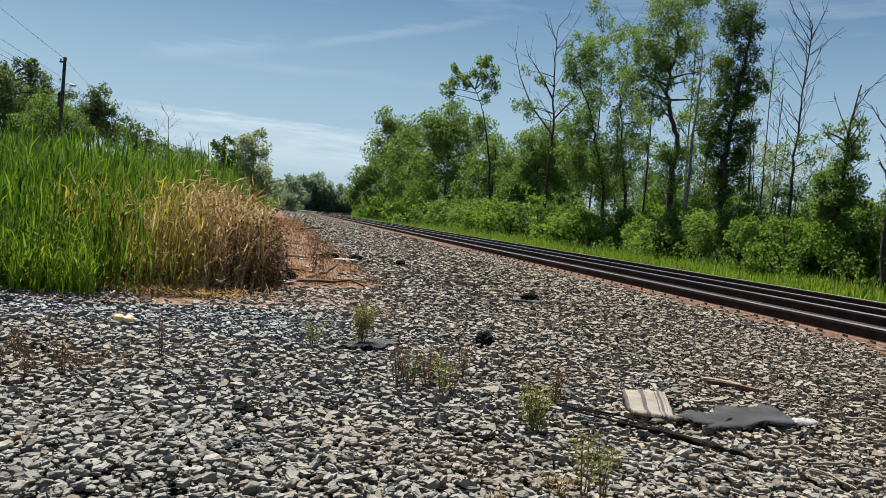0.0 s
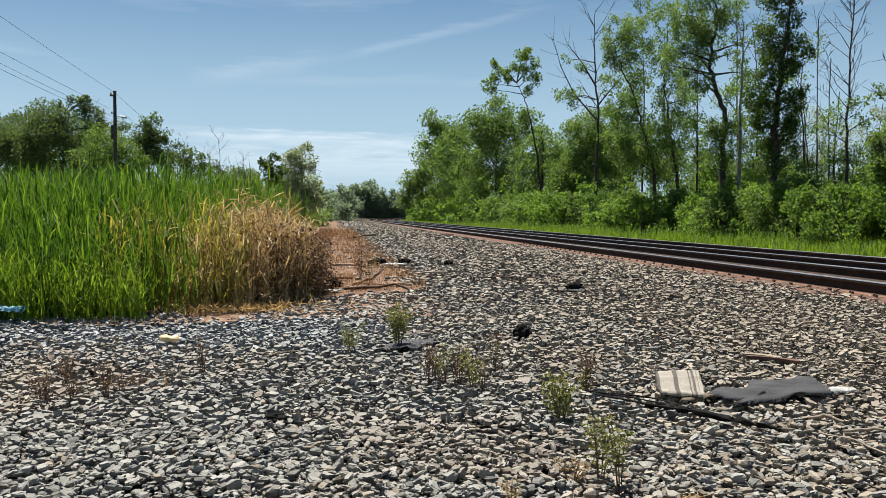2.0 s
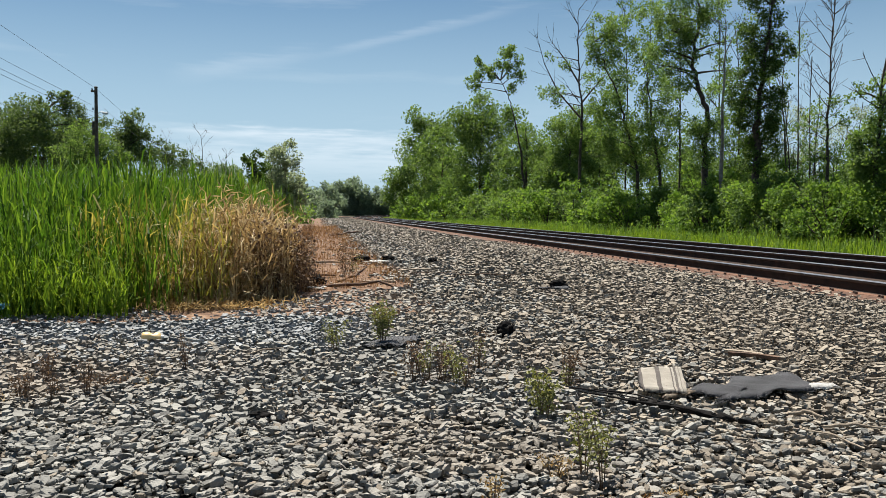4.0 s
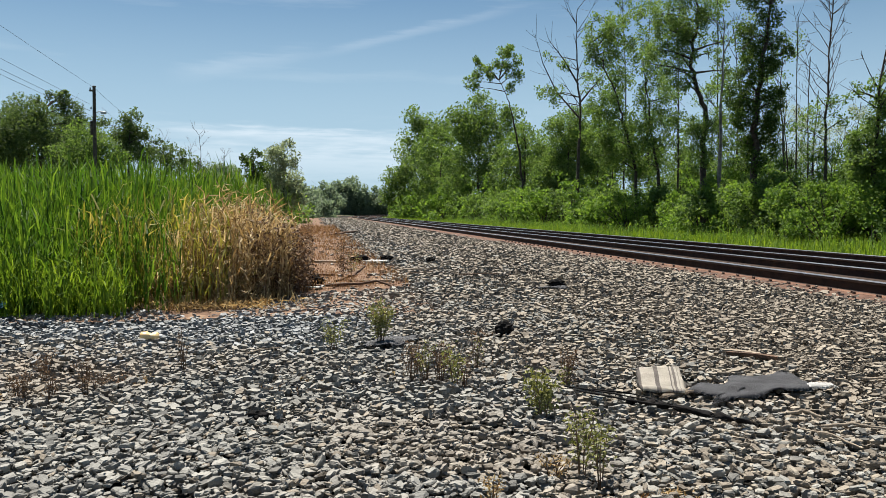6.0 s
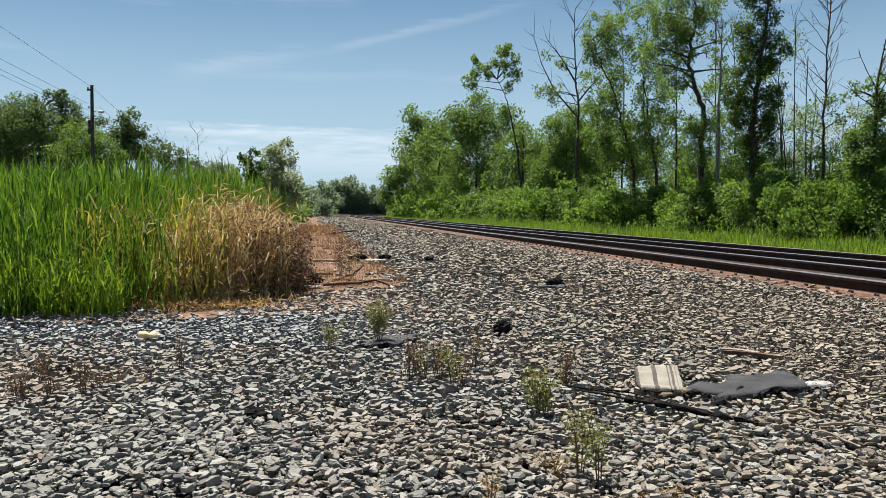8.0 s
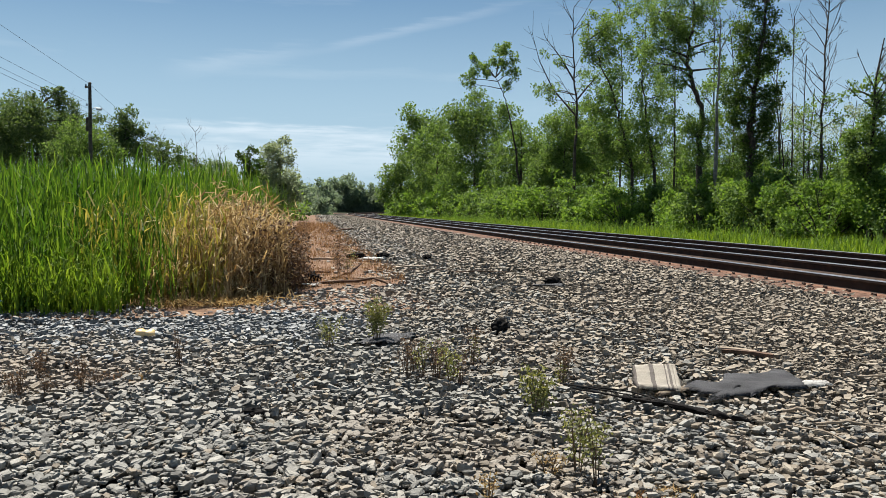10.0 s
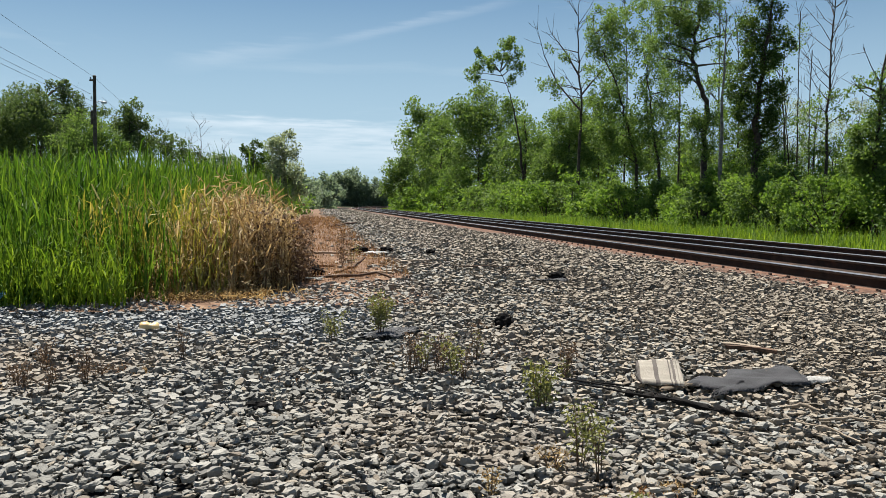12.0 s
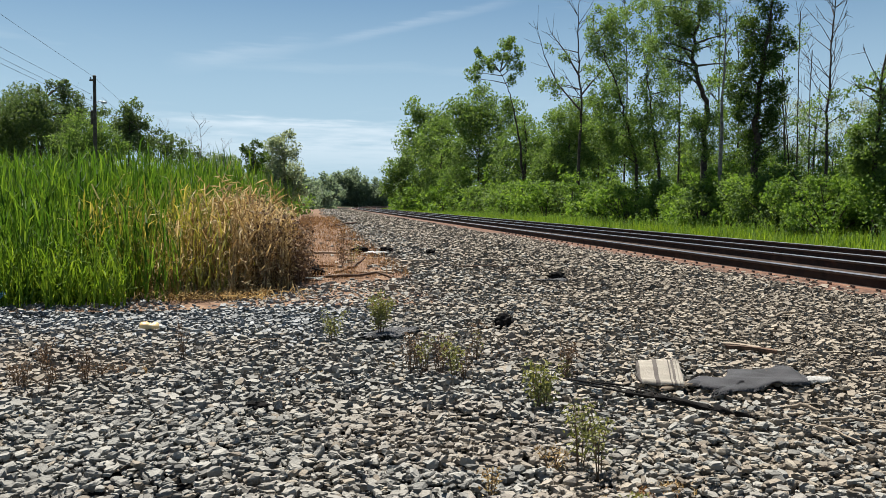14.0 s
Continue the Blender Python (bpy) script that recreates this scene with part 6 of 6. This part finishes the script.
def small_things():
    yellow_jug()
    # torn mat under the leafy weed
    loose("rubber_mat", sheet_mesh("rubber_mat", ((-0.60, 6.46), (-0.30, 6.46), (-0.22, 6.94), (-0.52, 6.86)), M_MAT, z=0.036, amp=0.012, seed=3, ragged=0.12, freq=6, thick=0.004), 0, 0, 0, 0, "grey torn rubber mat lying on the stones", "mat")
    weed(-0.49, 6.62, 0.37, 0.17, 9, 0.034, M_WEED, "leafy grey-green weed growing through a torn mat", 1, 330, 0.3)
    weed(-0.83, 6.36, 0.25, 0.16, 7, 0.030, M_WEED, "small yellowish weed between the stones", 2, 120, 0.3)
    for i, (x, y, h) in enumerate(((-0.20, 5.24, 0.27), (-0.10, 5.24, 0.26), (-0.02, 5.22, 0.25), (0.0, 5.32, 0.22), (-0.14, 5.34, 0.24))):
        weed(x, y, h, 0.16, 6, 0.022, M_WEED_DRY if i != 1 else M_WEED, "withered brown weed with dry seed heads", 10 + i, 80, 0.35)
    weed(0.08, 5.08, 0.26, 0.14, 6, 0.032, M_WEED, "yellow-green weed with withered lower leaves", 20, 100, 0.2)
    weed(0.13, 5.10, 0.2, 0.10, 4, 0.024, M_WEED_DRY, "withered brown weed with dry seed heads", 26, 50, 0.2)
    weed(0.22, 5.55, 0.27, 0.10, 4, 0.025, M_WEED_DRY, "thin withered weed standing upright", 21, 50, 0.25)
    weed(0.23, 5.57, 0.22, 0.06, 2, 0.025, M_WEED, "thin green weed standing upright", 22, 20, 0.25)
    weed(0.51, 4.30, 0.245, 0.13, 7, 0.040, M_WEED, "pale green leafy weed with drooping leaves", 23, 170, 0.25)
    weed(0.74, 5.03, 0.24, 0.12, 6, 0.026, M_WEED_DRY, "brown drying weed between the stones", 24, 110, 0.15)
    weed(0.73, 5.0, 0.14, 0.10, 4, 0.024, M_WEED, "small green weed between the stones", 25, 40, 0.15)
    weed(0.545, 3.29, 0.28, 0.13, 5, 0.030, M_WEED, "sparse spindly weed with small pale leaves", 30, 80, 0.3)
    weed(0.615, 3.24, 0.27, 0.15, 5, 0.030, M_WEED, "sparse spindly weed with small pale leaves", 31, 80, 0.35)
    weed(0.44, 3.30, 0.11, 0.12, 5, 0.024, M_STRAW, "small straw-coloured weed beside the stones", 32, 45, 0.1)
    weed(0.18, 2.99, 0.10, 0.08, 4, 0.024, M_STRAW, "small straw-coloured weed beside the stones", 33, 40, 0.1)
    weed(0.66, 2.86, 0.06, 0.10, 5, 0.028, M_WEED, "low yellow-green seedling in the ballast", 34, 30, 0.1)
    for i, (x, y, h) in enumerate(((-1.76, 5.70, 0.27), (-2.34, 4.67, 0.17), (-2.20, 4.70, 0.15), (-2.24, 5.24, 0.15), (-2.42, 4.76, 0.13), (-2.52, 5.3, 0.12), (-2.05, 5.0, 0.10), (-2.65, 5.6, 0.13), (-2.08, 4.86, 0.12))):
        weed(x, y, h, 0.11, 5, 0.020, M_WEED_DRY, "dark withered weed stalks between the stones", 40 + i, 60, 0.2)
    weed(-1.53, 13.1, 0.62, 0.35, 9, 0.04, M_WEED_DRY, "tall brown withered weed on the dirt strip", 60, 240, 0.2)
    weed(-1.42, 13.2, 0.5, 0.25, 5, 0.035, M_WEED, "drying green weed on the dirt strip", 61, 60, 0.3)
    for i, (x, y) in enumerate(((-3.5, 22.0), (-4.1, 25.5), (-5.0, 31.0), (-4.4, 27.0), (-5.8, 36.0), (-3.3, 19.5))):
        weed(x, y, 0.55 + 0.1 * (i % 3), 0.5, 8, 0.05, M_RUSTGRASS if i % 2 else M_WEED_DRY, "rust-brown withered weed at the edge of the reeds", 70 + i, 150, 0.2)
    # straw tufts
    for i, (x, y, r, h) in enumerate(((-2.0, 5.30, 0.14, 0.06), (-1.88, 5.28, 0.10, 0.05), (-2.0, 4.15, 0.08, 0.05), (-0.96, 5.02, 0.18, 0.05), (-0.85, 5.25, 0.15, 0.05), (-2.6, 4.75, 0.14, 0.06),
                                      (0.73, 3.05, 0.16, 0.05), (0.86, 3.12, 0.10, 0.05), (0.6, 2.95, 0.14, 0.04), (0.38, 5.9, 0.2, 0.05), (-0.35, 5.5, 0.16, 0.05), (0.0, 6.6, 0.15, 0.05), (0.3, 7.3, 0.15, 0.05))):
        tuft(x, y, r, h, 110, M_STRAW if i % 3 else M_RUSTGRASS, "flattened straw-coloured dry grass between stones", 100 + i)
    rng = random.Random(8)
    for i in range(16):
        s, p = rng.uniform(10.8, 34), rng.uniform(-0.5, 1.1)
        x, y = plan(s, p)
        tuft(x, y, 0.28, 0.11, 90, M_RUSTGRASS if i % 3 else M_STRAW, "rusty dry grass on the bare dirt", 200 + i)
    # charred lumps
    loose("charred_lump", lump_mesh("charred_lump", (0.15, 0.13, 0.15), M_BLACK, 1, 0.9), 0.525, 7.18, 0.05, 0, "black charred lump lying on the ballast", "debris")
    loose("charred_lump", lump_mesh("charred_lump", (0.26, 0.16, 0.16), M_BLACK, 4, 0.8), 1.59, 11.75, 0.05, 20, "black charred lump lying on the ballast", "debris")
    loose("rubber_mat", sheet_mesh("rubber_mat", ((1.2, 11.3), (1.7, 11.32), (1.72, 11.55), (1.25, 11.52)), M_TARP, nu=12, nv=8, z=0.04, amp=0.02, seed=9, ragged=0.12), 0, 0, 0, 0, "flat grey scrap of matting on the ballast", "mat")
    loose("charred_lump", lump_mesh("charred_lump", (0.18, 0.16, 0.13), M_BLACK, 7, 0.8), -0.26, 17.9, 0.05, 0, "black charred lump lying on the ballast", "debris")
    # added black lump; it imitates a dark hole between the stones
    loose("charred_lump", lump_mesh("charred_lump", (0.12, 0.06, 0.06), M_BLACK, 8, 0.8), -0.93, 4.25, 0.02, 0, "small black lump standing in for a dark gap between stones", "debris")
    # striped cloth and dark cloth
    loose("striped_cloth", sheet_mesh("striped_cloth", ((1.10, 4.66), (1.37, 4.70), (1.53, 5.40), (1.25, 5.42)), striped_cloth(), nu=30, nv=22, z=0.056, amp=0.020, seed=2, ragged=0.03, freq=4), 0, 0, 0, 0, "off-white cloth with dark woven stripes, draped on stones", "cloth")
    loose("pale_rag", sheet_mesh("pale_rag", ((1.20, 4.64), (1.50, 4.74), (1.62, 4.86), (1.30, 4.80)), M_PALE, nu=18, nv=6, z=0.04, amp=0.02, seed=12, ragged=0.06), 0, 0, 0, 0, "crumpled pale rag beside the striped cloth", "cloth")
    loose("dark_cloth", sheet_mesh("dark_cloth", ((1.55, 4.60), (2.16, 4.86), (2.20, 5.28), (1.74, 5.14)), M_TARP, nu=34, nv=26, z=0.042, amp=0.024, seed=4, ragged=0.12, freq=3.2), 0, 0, 0, 0, "faded black cloth spread in folds on the ballast", "cloth")
    loose("dark_cloth", sheet_mesh("dark_cloth", ((1.36, 4.74), (1.60, 4.60), (1.76, 4.80), (1.50, 4.90)), M_TARP, nu=16, nv=10, z=0.05, amp=0.02, seed=6, ragged=0.08, freq=4), 0, 0, 0, 0, "trailing end of faded black cloth on the stones", "cloth")
    loose("white_scrap", sheet_mesh("white_scrap", ((2.10, 4.84), (2.28, 4.82), (2.28, 4.89), (2.14, 4.93)), M_WHITE, nu=10, nv=6, z=0.045, amp=0.015, seed=7, ragged=0.05), 0, 0, 0, 0, "white plastic scrap under the dark cloth", "plastic scrap")
    # burnt strip with frayed strands
    t = thing("burnt_strip", Matrix.Identity(4), "long black charred strip with frayed strands on the ballast", "debris")
    part("core", stick_mesh("core", [(0.99, 4.49, 0.045), (1.10, 4.37, 0.055), (1.21, 4.26, 0.05), (1.36, 4.10, 0.05), (1.50, 3.96, 0.035)], 0.019, M_BLACK, 8, 1), parent=t)
    for k, (a, b, c) in enumerate((((0.70, 4.84, 0.045), (0.88, 4.62, 0.06), (1.08, 4.40, 0.06)), ((0.76, 4.74, 0.04), (0.93, 4.54, 0.045), (1.10, 4.34, 0.05)), ((0.84, 4.68, 0.06), (1.0, 4.52, 0.075), (1.18, 4.30, 0.06)), ((1.0, 4.45, 0.05), (1.2, 4.22, 0.065), (1.38, 4.06, 0.04)))):
        part("strand", stick_mesh("strand", [a, b, c], 0.006, M_BLACK, 5, 20 + k), parent=t)
    # boards and sticks
    loose("broken_board", board_mesh("broken_board", 0.28, 0.07, 0.02, M_PALE, 1), 2.16, 6.06, 0.025, -42, "bleached broken board lying on the stones", "board")
    loose("broken_board", board_mesh("broken_board", 0.36, 0.06, 0.025, M_BROWN, 2), 2.20, 5.97, 0.015, -38, "dark split board lying on the stones", "board")
    for i, (x, y, L, a, mat) in enumerate(((1.72, 3.72, 0.36, -68, M_PALE), (1.92, 3.9, 0.30, -12, M_PALE), (1.80, 4.15, 0.16, -40, M_PALE), (-1.3, 6.1, 0.35, 55, M_PALE), (2.7, 5.0, 0.35, -20, M_PALE), (-0.6, 8.2, 0.3, 20, M_BROWN),
                                           (0.8, 9.2, 0.4, -30, M_PALE), (1.9, 8.4, 0.3, 10, M_PALE), (3.2, 7.8, 0.4, 40, M_PALE), (-0.2, 14.0, 0.9, 4, M_BROWN), (0.7, 13.6, 0.9, -3, M_BROWN), (3.0, 4.6, 0.3, -60, M_PALE), (2.3, 4.4, 0.25, 15, M_PALE))):
        loose("stick", stick_mesh("stick", [(-L / 2, 0, 0), (0, 0.02, 0.012), (L / 2, 0, 0)], 0.005 + 0.003 * (i % 3), mat, 6, i), x, y, 0.045, a, "dry bleached stick lying on the ballast" if mat == M_PALE else "dark dry stick lying on the ballast", "stick", "sticks on the ballast")
    # rubbish on the dirt strip
    loose("branch", stick_mesh("branch", [(-1.75, 11.55, 0.04), (-1.25, 11.5, 0.07), (-0.9, 11.62, 0.1), (-0.62, 11.48, 0.03)], 0.022, M_BROWN, 7, 3), 0, 0, 0, 0, "crooked dark branch lying on the dirt", "branch")
    loose("branch", stick_mesh("branch", [(-1.6, 12.5, 0.03), (-1.35, 12.75, 0.10), (-1.2, 13.0, 0.22)], 0.022, M_BROWN, 7, 4), 0, 0, 0, 0, "short dark branch propped on the dirt", "branch")
    loose("branch", stick_mesh("branch", [(-4.9, 36.4, 0.05), (-4.4, 36.9, 0.15), (-3.9, 38.2, 0.2)], 0.05, M_BROWN, 7, 5), 0, 0, 0, 0, "dark fallen branch beside the reeds", "branch")
    loose("charred_lump", lump_mesh("charred_lump", (0.28, 0.2, 0.2), M_BLACK, 11, 0.9), -1.82, 11.95, 0.06, 0, "black charred lump on the dirt strip", "debris")
    loose("charred_lump", lump_mesh("charred_lump", (0.36, 0.2, 0.18), M_BLACK, 12, 0.8), -1.75, 18.0, 0.06, 0, "black charred heap at the edge of the dirt", "debris")
    loose("charred_lump", lump_mesh("charred_lump", (0.3, 0.2, 0.14), M_BLACK, 13, 0.8), -1.25, 18.5, 0.05, 10, "black charred heap at the edge of the dirt", "debris")
    loose("white_scrap", sheet_mesh("white_scrap", ((-2.0, 11.35), (-1.65, 11.3), (-1.6, 11.5), (-1.9, 11.55)), M_WHITE, nu=8, nv=6, z=0.05, amp=0.03, seed=21, ragged=0.06), 0, 0, 0, 0, "crumpled white plastic scrap at the gravel's edge", "plastic scrap")
    loose("white_scrap", sheet_mesh("white_scrap", ((-1.7, 17.3), (-1.2, 17.3), (-1.1, 17.7), (-1.6, 17.7)), M_WHITE, nu=8, nv=6, z=0.05, amp=0.03, seed=22, ragged=0.08), 0, 0, 0, 0, "dirty white scrap beside the charred heap", "plastic scrap")
    loose("broken_board", board_mesh("broken_board", 0.6, 0.14, 0.04, M_PALE, 5), -2.4, 17.1, 0.02, 10, "pale broken board lying on the dirt", "board")
    loose("broken_board", board_mesh("broken_board", 0.45, 0.12, 0.03, M_PALE, 6), -1.35, 11.85, 0.02, -5, "pale broken board lying on the dirt", "board")
    loose("broken_board", board_mesh("broken_board", 0.4, 0.1, 0.03, M_PALE, 7), -0.95, 12.4, 0.02, 12, "pale broken board lying on the dirt", "board")
    loose("broken_board", board_mesh("broken_board", 0.6, 0.12, 0.03, M_PALE, 8), -0.5, 14.9, 0.02, 30, "pale broken board at the edge of the dirt", "board")
    loose("broken_board", board_mesh("broken_board", 0.5, 0.1, 0.03, M_BROWN, 9), -2.0, 13.6, 0.02, 5, "dark broken board lying on the dirt", "board")
    loose("blue_bag", sheet_mesh("blue_bag", ((-4.74, 8.22), (-4.36, 8.24), (-4.40, 8.46), (-4.76, 8.48)), M_BLUE, nu=14, nv=12, z=0.14, amp=0.08, seed=31, ragged=0.06, freq=7), 0, 0, 0, 0, "crumpled pale blue plastic bag at the reeds' foot", "plastic bag")
    # poles and wires
    utility_pole(-22.19, 54.0, 9.13, True)
    utility_pole(-36.93, 115.0, 10.0, False)
    utility_pole(-19.90, 25.0, 11.4, False)
    top, near, far = (-22.17, 54, 8.98), (-19.85, 25, 11.3), (-36.85, 115, 9.9)
    wire(top, near, 0.08, "thin overhead wire running from pole to pole")
    wire((-22.42, 54, 7.92), (-19.6, 25, 9.2), 0.1, "overhead wire slung between wooden poles")
    wire((-22.34, 54, 7.47), (-19.65, 25, 8.7), 0.15, "overhead cable slung between wooden poles")
    wire((-22.34, 54, 7.19), (-19.65, 25, 8.4), 0.12, "overhead cable slung between wooden poles")
    wire(top, far, 0.4, "thin overhead wire running to the far pole")
    wire((-21.68, 54, 7.72), (-36.7, 115, 8.3), 0.4, "overhead cable running to the far pole")



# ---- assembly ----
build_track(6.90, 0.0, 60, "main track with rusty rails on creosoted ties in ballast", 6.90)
build_track(10.86, -0.11, 25, "second track lying slightly lower, rusty rails on ties")
build_reeds()
build_verge()
plant_trees()
small_things()
build_ballast()


def sway(ob, turn, lean, beat, start):
    """Rows that rock a stand of reeds about its foot."""
    x, y, z = ob.location
    rows = []
    for k in range(36):
        t = 0.4 * k
        a = lean * (math.sin(beat * t + start) + 0.5 * math.sin(1.7 * beat * t + 2.1 * start))
        rows.append((t, pose(x, y, z, a * math.cos(turn), a * math.sin(turn), 0)))
    return rows


def motions():
    for k, stand in enumerate(REED_STANDS):
        walk(stand, sway(stand, 1.2 + 0.15 * k, 0.40, 3.1 + 0.17 * (k % 4), 1.3 * k))


motions()
